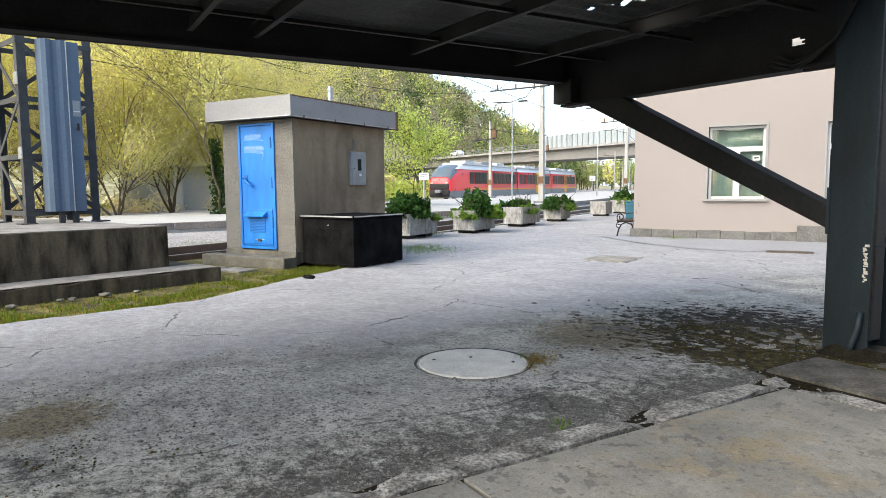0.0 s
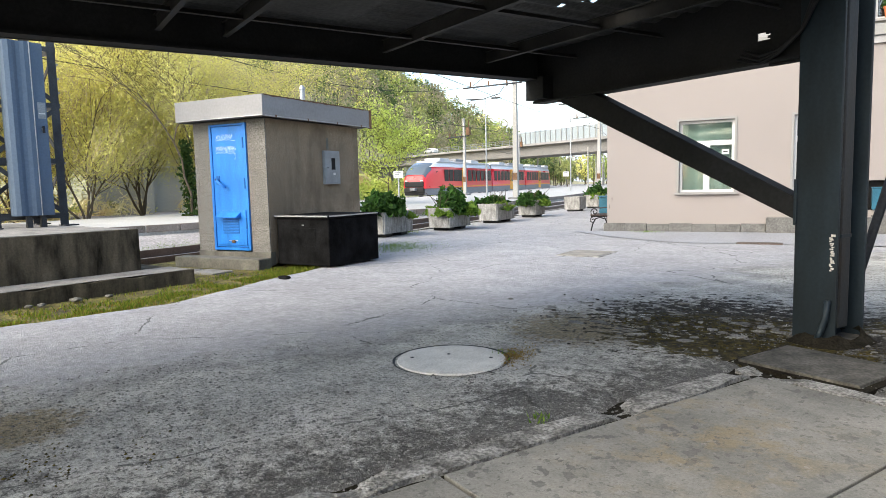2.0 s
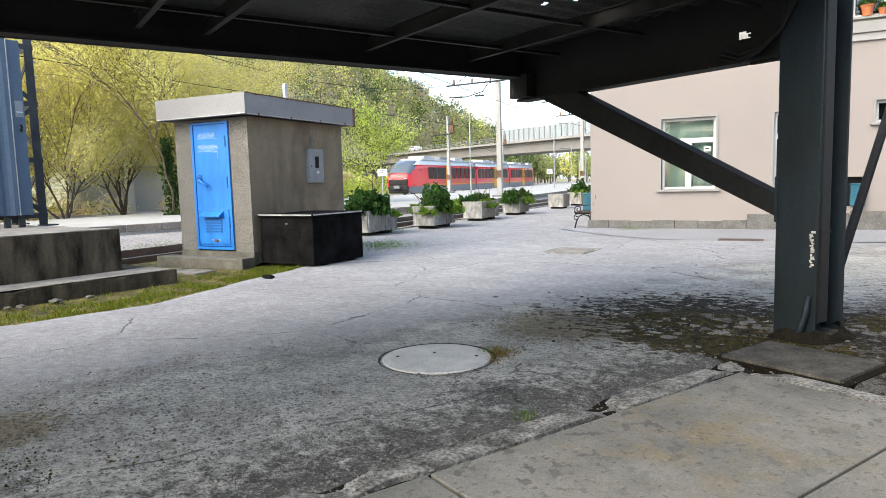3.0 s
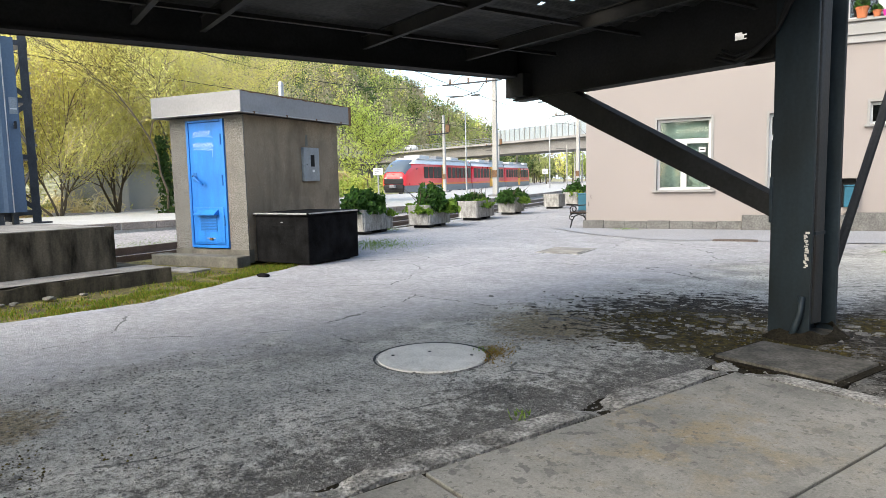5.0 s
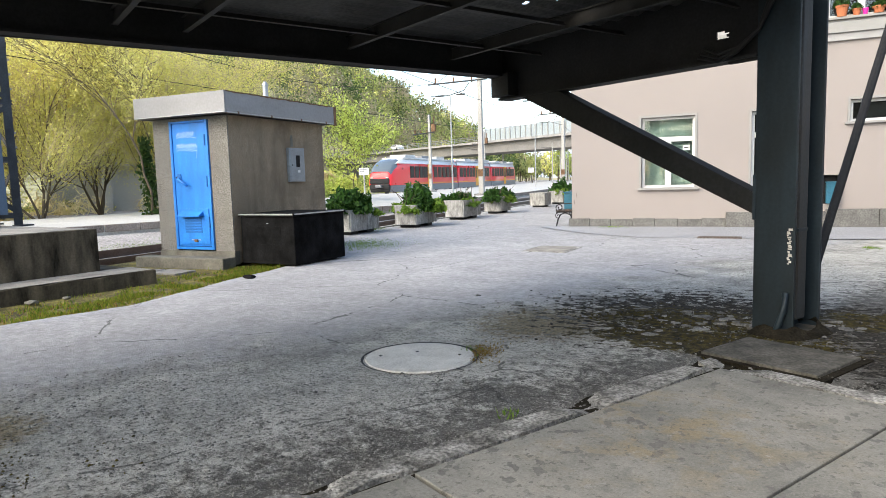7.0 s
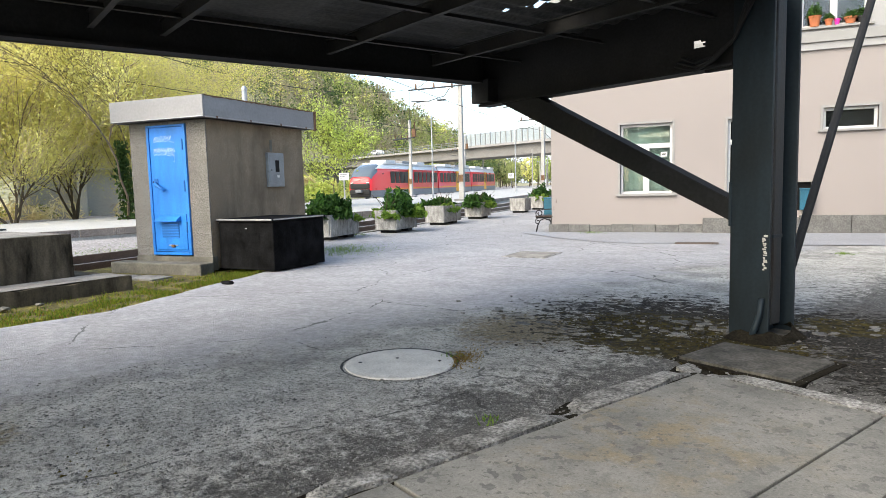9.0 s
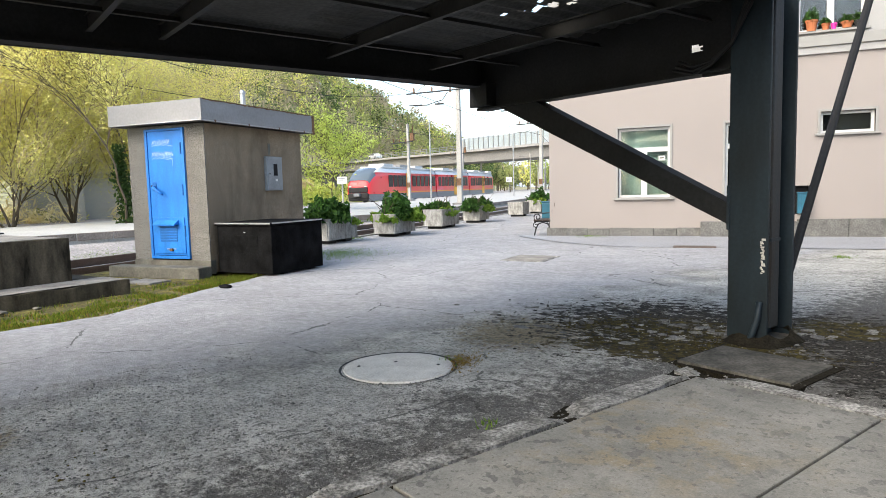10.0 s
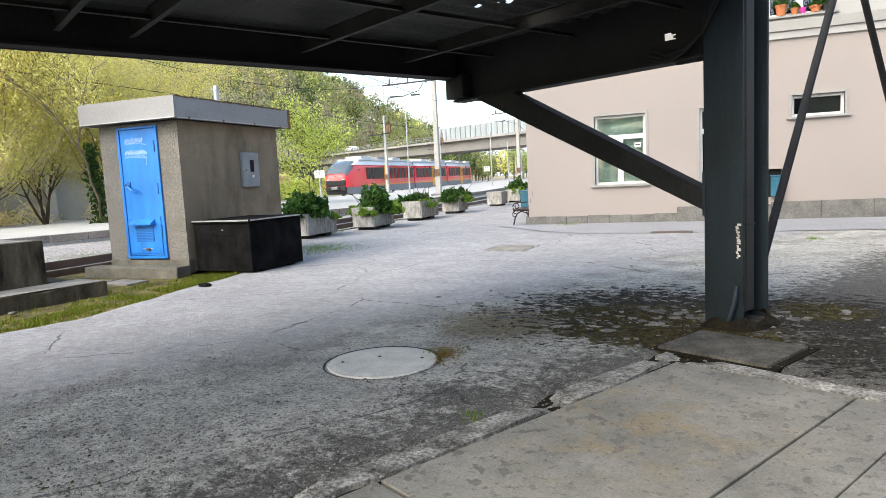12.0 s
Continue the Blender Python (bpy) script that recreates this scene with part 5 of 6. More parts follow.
box(-3.86, 14, WY - 0.10, WY - 0.003, 3.70, 3.90, 0.01, cor)
part("cornice", cor, M["surround"], bld, "pale moulded ledge")
part("cornice_band", box(-3.86, 14, WY - 0.055, WY - 0.003, 3.56, 3.698, 0.006), M["greyrender"], bld)
for i in range(7):
    x0 = -3.90 + i * 0.47
    part("plinth_stone", box(x0, x0 + 0.462, WY - 0.055, WY - 0.003, -0.05, 0.185 - 0.008 * (i % 3), 0.01), M["plinth"], bld)
for i in range(13):
    x0 = -0.61 + i * 0.9
    part("plinth_stone", box(x0, x0 + 0.893, WY - 0.16 if i < 2 else WY - 0.06, WY - 0.003, -0.05, 0.315 if i < 2 else 0.36, 0.012), M["plinth"], bld)


def window(name, x0, x1, z0, z1, transom=0.0, mullion=True, blind=True, wall=WY):
    w = thing(name, pose(x0, wall, z0), "white framed window with a stone surround", "window", kind="structure")
    W, H = x1 - x0, z1 - z0
    s = bmesh.new()
    box(-0.05, 0.0, -0.02, 0.05, -0.05, H + 0.05, 0.004, s)
    box(W, W + 0.05, -0.02, 0.05, -0.05, H + 0.05, 0.004, s)
    box(0.0, W, -0.02, 0.05, H, H + 0.05, 0.003, s)
    part("surround", s, M["surround"], w, "pale stone surround")
    part("window_sill", box(-0.09, W + 0.09, -0.075, 0.05, -0.045, 0.0, 0.008), M["surround"], w)
    f = bmesh.new()
    t = 0.055
    for a, b, c, d in ((0.002, t, 0.002, H - 0.002), (W - t, W - 0.002, 0.002, H - 0.002), (t, W - t, 0.002, t), (t, W - t, H - t, H - 0.002)):
        box(a, b, 0.09, 0.15, c, d, 0.004, f)
    if transom:
        box(t, W - t, 0.085, 0.15, transom - 0.05, transom + 0.05, 0.004, f)
    if mullion:
        box(W / 2 - 0.06, W / 2 + 0.06, 0.085, 0.15, t, (transom or H) - 0.05, 0.004, f)
    part("window_frame", f, M["white"], w)
    zt = transom or H - 0.03
    panes = [(t, W / 2 - 0.06, t, zt - 0.05), (W / 2 + 0.06, W - t, t, zt - 0.05)] if mullion else [(t, W - t, t, zt - 0.05)]
    if transom:
        panes.append((t, W - t, transom + 0.05, H - t))
    for a, b, c, d in panes:
        part("pane", box(a, b, 0.118, 0.124, c, d), GLASS, w)
    if blind:
        part("blind", box(0.03, W - 0.03, 0.24, 0.26, 0.0, H), M["curtain"], w, "pale green blind behind the glass")
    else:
        # black panel stands in for the unlit room behind the glass
        part("room_shade_panel", box(0.03, W - 0.03, 0.30, 0.32, 0.0, H), M["black"], w)
    return w


def glass_mat():
    m, nt, b = nodes_of("window_glass", 0.03, 0, 0.5)
    b.inputs["Transmission Weight"].default_value = 1.0
    b.inputs["IOR"].default_value = 1.45
    b.inputs["Base Color"].default_value = (0.85, 0.92, 0.9, 1)
    return m


GLASS = glass_mat()
w1 = window("window_1", -2.31, -1.23, 0.84, 2.34, 1.03)
part("notice", box(0.84, 0.97, 0.10, 0.104, 0.79, 0.89), M["signwhite"], w1, "small white notice")
part("notice_bar", box(0.86, 0.95, 0.097, 0.0995, 0.83, 0.855), M["black"], w1)
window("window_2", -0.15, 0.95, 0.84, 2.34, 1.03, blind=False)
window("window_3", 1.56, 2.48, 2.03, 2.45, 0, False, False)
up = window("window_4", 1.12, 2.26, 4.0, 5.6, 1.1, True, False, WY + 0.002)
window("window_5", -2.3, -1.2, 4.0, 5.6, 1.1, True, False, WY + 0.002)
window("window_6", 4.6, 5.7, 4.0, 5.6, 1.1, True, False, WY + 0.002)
# black panel painted in for the shade inside the recess
part("recess_shade_panel", box(1.10, 1.40, WY + 0.2, WY + 0.22, 0.45, 1.02), M["black"], bld)


def pot(x, r, h, mat, seed, green, label):
    p = thing("flower_pot", pose(x, WY - 0.02, 4.0), label, "flower pot", "pots on the window sill")
    part("pot", rod((0, 0, 0), (0, 0, h), r * 0.72, r, 16), M[mat], p)
    part("rim", rod((0, 0, h - 0.03), (0, 0, h + 0.005), r * 1.08, r * 1.1, 16), M[mat], p)
    if green:
        rng = np.random.default_rng(seed)
        v, f = leaf_quads(rng, clump(rng, 160, r * 1.2, r * 1.2, green, h), 0.045)
        raw("plant", v, f, M["shrub"], p)


pot(1.36, 0.105, 0.2, "terracotta", 1, 0.22, "large terracotta pot with a small plant")
pot(1.60, 0.07, 0.12, "terracotta", 2, 0.10, "small terracotta pot with a green plant")
pot(1.74, 0.05, 0.11, "magenta", 3, 0.0, "bright magenta pot on the sill")
pot(1.96, 0.10, 0.12, "terracotta", 4, 0.12, "wide terracotta bowl with green leaves")
pot(2.14, 0.07, 0.12, "black", 5, 0.16, "dark pot with a bushy plant")

mbx = thing("wall_box", pose(1.18, WY - 0.005, 0.47), "small blue metal box mounted on the wall", "box")
part("body", box(0, 0.24, -0.14, 0, 0, 0.40, 0.012), M["binblue"], mbx)
part("lid", box(-0.01, 0.25, -0.16, 0.0, 0.40, 0.425, 0.008), M["binblue"], mbx)


def litter_bin():
    b = thing("litter_bin", pose(-4.02, 15.75, 0), "teal blue litter bin on a post by the corner", "bin")
    part("body", box(-0.17, 0.17, -0.14, 0.14, 0.33, 0.74, 0.02), M["binblue"], b)
    part("lid", box(-0.18, 0.18, -0.15, 0.15, 0.74, 0.78, 0.015), M["binblue"], b)
    part("post", rod((0, 0, 0), (0, 0, 0.34), 0.025), M["iron"], b)


litter_bin()


def bench():
    b = thing("bench", pose(-4.2, 15.0, 0), "garden bench with scrolled black cast-iron ends", "bench")
    def scroll(cx, cz, r, turns, start, sgn=1, n=16):
        return [(cx + r * (1 - 0.75 * i / n) * math.cos(start + sgn * turns * 2 * math.pi * i / n), 0, cz + r * (1 - 0.75 * i / n) * math.sin(start + sgn * turns * 2 * math.pi * i / n)) for i in range(n + 1)]
    for y in (0.0, 1.35):
        bm = bmesh.new()
        sh = lambda pts: [(p[0], y, p[2]) for p in pts]
        pathrod(sh([(-0.02, 0, 0), (0.02, 0, 0.16), (0.08, 0, 0.27), (0.18, 0, 0.31), (0.3, 0, 0.27), (0.37, 0, 0.15), (0.42, 0, 0)]), 0.016, 6, bm)
        pathrod(sh([(-0.02, 0, 0.33), (0.42, 0, 0.33)]), 0.018, 6, bm)
        pathrod(sh(scroll(0.06, 0.43, 0.10, 1.4, -1.57, -1)), 0.014, 6, bm)
        pathrod(sh([(0.06, 0, 0.53), (0.2, 0, 0.52), (0.36, 0, 0.53), (0.46, 0, 0.78)]), 0.016, 6, bm)
        pathrod(sh(scroll(0.02, 0.24, 0.07, 1.2, 1.57, 1)), 0.012, 6, bm)
        part("end_frame", bm, M["iron"], b, "scrolled cast iron")
    for x in (0.02, 0.13, 0.24, 0.35):
        part("seat_slat", box(x - 0.045, x + 0.045, -0.05, 1.4, 0.345, 0.372, 0.005), M["benchwood"], b)
    for z in (0.5, 0.66):
        part("back_slat", box(0.40 + (z - 0.5) * 0.35, 0.425 + (z - 0.5) * 0.35, -0.05, 1.4, z, z + 0.1, 0.005), M["benchwood"], b)


bench()
M["screenglass"] = plain("windscreen_glass", (0.10, 0.125, 0.145), 0.12, 0.0, 0.6)
M["trainwhite"] = surface("train_white", (0.62, 0.62, 0.62), 0.45, big=0.6, fine=10, vary=0.06)


# ---- the train ----
def train():
    t = thing("train", pose(-31.5, 54.6, -0.18, 0, 0, 5.0), "red regional railcar with grey skirts and yellow doors", "train")
    def loft(y0, y1, nose):
        """Half-width and roof height along the body, nose at y0."""
        rows = []
        n = 14 if nose else 1
        for i in range(n + 1):
            k = i / n
            y = y0 + (4.0 * k ** 1.6 if nose else 0)
            e = math.sin(k * math.pi / 2) ** 0.6 if nose else 1.0
            rows.append((y, 1.40 * (0.72 + 0.28 * e), 1.5 + 2.1 * (math.sin(k * math.pi / 2) ** 0.75 if nose else 1.0)))
        rows.append((y1, 1.40, 3.6))
        return rows

    def shell(rows, za, zb, grow=0.0):
        """The body's skin between two heights, rounded over the roof."""
        bm = bmesh.new()
        rings = []
        for y, hw, top in rows:
            pts = []
            for i in range(15):
                a = math.pi * i / 14
                c, s = math.cos(a), math.sin(a)
                x = hw * math.copysign(abs(c) ** 0.32, c)
                z = 0.3 + (top - 0.3) * abs(s) ** 0.42
                pts.append((x * (1 + grow), y, min(max(z, za), min(zb, top))))
            rings.append([bm.verts.new(p) for p in pts])
        for a, b in zip(rings, rings[1:]):
            for i in range(14):
                bm.faces.new((a[i], a[i + 1], b[i + 1], b[i]))
        bm.faces.new(rings[0]), bm.faces.new(rings[-1][::-1])
        return bm

    y = 0.0
    for k, ln in enumerate((19.5, 15.0, 15.0)):
        rows = loft(y, y + ln, k == 0)
        body = part("car_body", shell(rows, 0.95, 9), M["red"], t, "glossy red car body", True)
        part("skirt", shell([(r[0] + 0.15, r[1] * 1.004, 1.3) for r in rows], 0.3, 0.97), M["traingrey"], body, "grey lower skirt")
        part("roof_band", shell([(r[0], r[1] * 1.002, r[2] + 0.004) for r in rows[(7 if k == 0 else 0):]], 3.02, 9), M["trainwhite"], body, "white band under the roof", True)
        part("roof", box(-1.15, 1.15, y + (3.2 if k == 0 else 0.1), y + ln - 0.1, 3.5, 3.66, 0.06), M["trainroof"], body, "pale roof")
        for j in range(3):
            a = y + 4.5 + j * 4.6
            part("roof_unit", box(-0.85, 0.85, a, a + 2.6, 3.62, 3.95, 0.06), M["traingrey"] if j % 2 else M["trainroof"], body)
        for sx in (-1, 1):
            x0, x1 = (1.395, 1.412) if sx > 0 else (-1.412, -1.395)
            part("yellow_line", box(x0, x1, y + (3.2 if k == 0 else 0.05), y + ln - 0.05, 1.02, 1.10), M["yellow"], body)
            ds = y + (9.3 if k == 0 else 7.5)
            dr = part("door", box(x0 * 1.004, x1 * 1.006, ds, ds + 1.35, 0.45, 3.05, 0.01), M["yellow"], body, "yellow sliding door")
            for o in (0.15, 0.8):
                part("door_pane", box(x0 * 1.008, x1 * 1.012, ds + o, ds + o + 0.4, 1.5, 2.8), M["glassdark"], dr)
            ws = [y + q for q in ((4.3, 5.6, 6.9, 8.1, 11.2, 12.6, 14.0, 15.4, 16.8, 18.1) if k == 0 else (0.7, 2.1, 3.5, 4.9, 6.2, 9.2, 10.5, 11.8, 13.1))]
            for a in ws:
                part("pane", box(x0 * 1.003, x1 * 1.004, a, a + 1.12, 1.62, 2.78, 0.01), M["glassdark"], body)
        for a in (y + 3.6, y + ln - 3.2):
            for o in (0, 1.9):
                for sx in (-0.95, 0.9):
                    part("wheel", rod((sx, a + o, 0.32), (sx + 0.12, a + o, 0.32), 0.40, n=20), M["black"], t)
            part("bogie", box(-1.05, 1.05, a - 0.5, a + 2.4, 0.28, 0.62, 0.05), M["black"], t)
        if k < 2:
            part("gangway", box(-1.25, 1.25, y + ln, y + ln + 0.35, 0.6, 3.45, 0.04), M["traingrey"], t, "grey ribbed gangway")
        y += ln + 0.35
    # cab front: windscreen, black mask, lamps, coupler
    bm = bmesh.new()
    rings = []
    for k, f in ((0.16, 1.0), (0.24, 1.0), (0.32, 1.0), (0.40, 1.0), (0.48, 1.0), (0.56, 0.98), (0.64, 0.96), (0.72, 0.93)):
        s = math.sin(k * math.pi / 2)
        yy, hw, top = 4.0 * k ** 1.6, 1.40 * (0.72 + 0.28 * s ** 0.6), 1.5 + 2.1 * s ** 0.75
        ring = []
        for i in range(3, 12):
            an = math.pi * i / 14
            c0, s0 = math.cos(an), math.sin(an)
            ring.append(bm.verts.new((hw * math.copysign(abs(c0) ** 0.32, c0) * f, yy - 0.05, 0.3 + (top - 0.3) * abs(s0) ** 0.42 + 0.035)))
        rings.append(ring)
    for a, b in zip(rings, rings[1:]):
        for i in range(8):
            bm.faces.new((a[i], a[i + 1], b[i + 1], b[i]))
    part("windscreen", bm, M["screenglass"], t, "large raked windscreen", True)
    part("front_mask", box(-1.02, 1.02, -0.10, 0.4, 0.55, 1.09, 0.1), M["black"], t)
    part("front_panel", box(-1.0, 1.0, -0.09, 0.35, 1.1, 1.62, 0.1), M["black"], t)
    part("coupler", box(-0.3, 0.3, -0.45, 0.2, 0.75, 1.05, 0.08), M["traingrey"], t)
    part("bumper", box(-1.0, 1.0, -0.03, 0.5, 0.35, 0.9, 0.1), M["black"], t)
    for sx in (-0.8, 0.8):
        part("headlight", box(sx - 0.14, sx + 0.14, -0.07, 0.1, 1.62, 1.74, 0.03), M["alu"], t)
        part("cab_window", box(sx * 1.66 - 0.012, sx * 1.66 + 0.012, 2.4, 3.6, 1.9, 2.6, 0.01), M["glassdark"], t)
    part("wiper", bar((-0.1, -0.02, 1.95), (0.5, 0.65, 2.5), 0.03, 0.03), M["black"], t)


train()


# ---- road bridge over the valley ----
def road_bridge():
    a, b = Vector((-140, 186, 0)), Vector((30, 88, 0))
    L = (b - a).length
    h = math.degrees(math.atan2(b.y - a.y, b.x - a.x))
    t = thing("road_bridge", pose(a.x, a.y, 0, 0, 0, h), "grey concrete road bridge with railing and noise barrier", "bridge", kind="structure")
    part("girder", box(0, L, -4.2, 4.2, 6.3, 8.3, 0.05), M["bridge"], t)
    part("deck_edge", box(0, L, -5.2, 5.2, 8.3, 8.75, 0.03), M["bridge_edge"], t)
    for x in (42, 76, 150):
        part("pier", box(x - 0.7, x + 0.7, -2.6, 2.6, -0.4, 6.3, 0.1), M["bridge"], t)
    part("abutment", box(-30, 12, -4.5, 4.5, -0.4, 8.2), M["bridge"], t)
    rl = bmesh.new()
    for z in (9.05, 9.35, 9.75):
        bar((0, -5.05, z), (L * 0.55, -5.05, z), 0.08, 0.09, rl)
    part("railing", rl, M["alu"], t)
    for i in range(46):
        part("railing_post", box(i * 2.35 - 0.05, i * 2.35 + 0.05, -5.1, -5.0, 8.75, 9.8), M["alu"], t)
    n = 60
    x0 = L * 0.55
    for i in range(n):
        xa = x0 + (L - x0) * i / n
        xb = x0 + (L - x0) * (i + 1) / n
        part("barrier_panel", box(xa + 0.1, xb - 0.1, -5.02, -4.97, 8.76, 11.0), M["noiseglass"], t)
        part("barrier_post", box(xa - 0.08, xa + 0.08, -5.15, -4.9, 8.75, 11.1), M["alu"], t)
    cr = thing("car", pose(a.x, a.y, 0, 0, 0, h) @ pose(72, -3.2, 8.75), "white parked car on the road bridge", "car")
    bm = bmesh.new()
    pr = [(-2.1, 0.3), (-2.1, 0.75), (-1.2, 0.9), (-0.6, 1.4), (0.9, 1.42), (1.7, 0.95), (2.1, 0.85), (2.1, 0.3)]
    p0, p1 = [bm.verts.new((x, -0.85, z)) for x, z in pr], [bm.verts.new((x, 0.85, z)) for x, z in pr]
    bm.faces.new(p0), bm.faces.new(p1[::-1])
    for i in range(8):
        bm.faces.new((p0[i], p0[(i + 1) % 8], p1[(i + 1) % 8], p1[i]))
    bmesh.ops.bevel(bm, geom=list(bm.edges), offset=0.08, segments=2, affect='EDGES')
    part("body", bm, M["carwhite"], cr)
    part("window", box(-0.7, 1.1, -0.87, 0.87, 0.95, 1.3, 0.05), M["glassdark"], cr)
    for x in (-1.3, 1.3):
        for y in (-0.88, 0.7):
            part("wheel", rod((x, y, 0.32), (x, y + 0.18, 0.32), 0.32, n=16), M["black"], cr)


road_bridge()


# ---- catenary masts, wires, lamps and signs ----
def catenary_mast(x, y, height, arm, label, wide=0.36):
    t = thing("catenary_mast", pose(x, y, 0.1 if arm else -0.2), label, "mast", "catenary masts")
    bm = box(-wide / 2, wide / 2, -wide / 2, wide / 2, 0, height, 0.03)
    for v in bm.verts:
        k = 1 - 0.35 * v.co.z / height
        v.co.x, v.co.y = v.co.x * k, v.co.y * k
    part("post", bm, M["conc_mast"], t)
    part("footing", box(-0.4, 0.4, -0.4, 0.4, -0.25, 0.12, 0.03), M["bridge"], t)
    part("sign_plate", box(-0.16, 0.16, -wide / 2 - 0.03, -wide / 2, 1.2, 1.65), M["rust"], t)
    if arm:
        a = part("arm", rod((0.5, 0, height * 0.75 + 0.15), (-arm, -1.0, height * 0.75 - 0.05), 0.05, n=8), M["steel"], t)
        part("stay", rod((0, 0, height * 0.95), (-arm * 0.8, -0.8, height * 0.76), 0.02, n=6), M["steel"], a)
        part("hanger", pathrod([(-arm * 0.2, -0.2, height * 0.75), (-arm * 0.3, -0.3, height * 0.70), (-arm * 0.6, -0.6, height * 0.67), (-arm * 0.95, -0.95, height * 0.67)], 0.03, 6), M["steel"], a)
        for q in (0.15, 0.5, 0.85):
            part("insulator", rod((-arm * q, -q, height * 0.75), (-arm * q, -q, height * 0.75 + 0.35), 0.07, 0.05, 8), M["rust"], a)
        part("switch_box", box(0.25, 0.6, -0.15, 0.15, height * 0.78, height * 0.88, 0.02), M["rust"], t)
        part("switch_rod", rod((0.45, 0, height * 0.86), (0.5, 0, height * 0.97), 0.05), M["rust"], t)


catenary_mast(-15.3, 39.2, 9.4, 3.1, "tall concrete catenary mast with an arm and switch gear", 0.33)
catenary_mast(-26.0, 54.3, 6.9, 1.2, "slim concrete catenary mast with a short arm", 0.28)
catenary_mast(-14.6, 57.5, 8.6, 2.0, "tall concrete catenary mast with a short arm", 0.32)
catenary_mast(-38, 100, 8.5, 2.0, "far concrete catenary mast by the line", 0.36)
catenary_mast(-22, 105, 8.5, 2.0, "far concrete catenary mast by the line", 0.36)
catenary_mast(-30, 130, 8.5, 1.5, "far concrete catenary mast by the line", 0.36)
catenary_mast(-47, 135, 8.5, 1.5, "far concrete catenary mast by the line", 0.36)


def wire(p0, p1, sag, label, r=0.014):
    pts = []
    for i in range(17):
        k = i / 16
        q = Vector(p0).lerp(Vector(p1), k)
        q.z -= sag * 4 * k * (1 - k)
        pts.append(q)
    ob = link("overhead_wire", pathrod(pts, r, 5), M["black"])
    tagged(ob, label, "wire", "overhead wires")


wire((-24, -10, 6.1), (-24.2, 58, 5.9), 0.05, "thin black contact wire above the platform edge", 0.02)
wire((-24, 16, 8.1), (-24.1, 50, 9.0), 1.35, "sagging catenary wire above the platform edge", 0.02)
wire((-18.3, 38.2, 7.0), (-26, 54.3, 6.6), 0.2, "short span wire between catenary masts")
wire((-28, 0, 15.2), (-15.3, 39.2, 9.2), 0.6, "thin black overhead wire towards the tall mast", 0.018)
wire((-15.3, 39.2, 8.4), (-14.6, 57.5, 8.0), 0.3, "wire between tall catenary masts")
wire((-11.0, 10, 5.4), (-14.6, 57.5, 5.6), 0.3, "contact wire over the near track")
wire((-26.5, 54, 5.4), (-38, 100, 5.4), 0.2, "contact wire over the far track")
wire((-14.6, 57.5, 5.6), (-22, 105, 5.6), 0.2, "contact wire over the near track")


def lamp_post(x, y, height, label):
    t = thing("street_lamp", pose(x, y, 0.1), label, "street lamp", "platform lamps")
    part("pole", rod((0, 0, 0), (0, 0, height), 0.07, 0.045, 10), M["alu"], t)
    part("cross_arm", rod((-0.9, 0, height), (0.9, 0, height), 0.03), M["alu"], t)
    for s in (-1, 1):
        part("lamp_head", box(s * 0.9 - 0.35, s * 0.9 + 0.35, -0.13, 0.13, height - 0.02, height + 0.1, 0.03), M["steel"], t)


lamp_post(-20.2, 68, 9.0, "slim platform lamp with two heads")
lamp_post(-21.3, 48.4, 7.6, "slim grey platform lamp pole with two heads")


def sign(x, y, z0, height, w, h2, label, turn=25, group="platform signs"):
    t = thing("sign", pose(x, y, z0, 0, 0, turn), label, "sign", group)
    part("post", rod((0, 0, 0), (0, 0, height), 0.035, n=8), M["alu"], t)
    part("board", box(-w / 2, w / 2, -0.03, 0.02, height - h2, height, 0.01), M["signwhite"], t)
    bm = bmesh.new()
    for i in range(3):
        box(-w * 0.36, w * 0.3 - 0.1 * i, -0.036, -0.031, height - h2 * (0.28 + 0.24 * i), height - h2 * (0.2 + 0.24 * i), 0, bm)
    part("writing_bars", bm, M["traingrey"], t)


sign(-15.6, 25.4, 0.1, 1.68, 0.44, 0.32, "small white sign board on a thin post")
sign(-31.5, 104, 0.1, 2.6, 0.9, 0.8, "white board beside the far line")


def signal(x, y, label):
    t = thing("railway_signal", pose(x, y, -0.2), label, "signal", "signals")
    part("post", rod((0, 0, 0), (0, 0, 5.0), 0.09), M["steel"], t)
    part("head", box(-0.3, 0.3, -0.15, 0.15, 3.6, 5.0, 0.05), M["black"], t)
    part("lamp", rod((0, -0.15, 3.9), (0, -0.2, 3.9), 0.12), M["signal_red"], t)


signal(-21.5, 92, "dark railway signal showing a red light")
signal(-25.5, 118, "dark railway signal showing a red light")

rng = np.random.default_rng(17)
for i in range(13):
    y = 112 + i * 9 + rng.uniform(-3, 3)
    x = -24 - (y - 110) * 0.2 + rng.uniform(-9, 11)
    t = thing("line_pole", pose(x, y, -0.3), "thin pale pole far along the railway line", "pole", "far line poles")
    h = rng.uniform(5, 9)
    part("post", rod((0, 0, 0), (0, 0, h), 0.13, 0.09, 8), M["conc_mast"], t)
    part("arm", rod((0, 0, h * 0.9), (-2.0, 0, h * 0.92), 0.05, n=6), M["steel"], t)

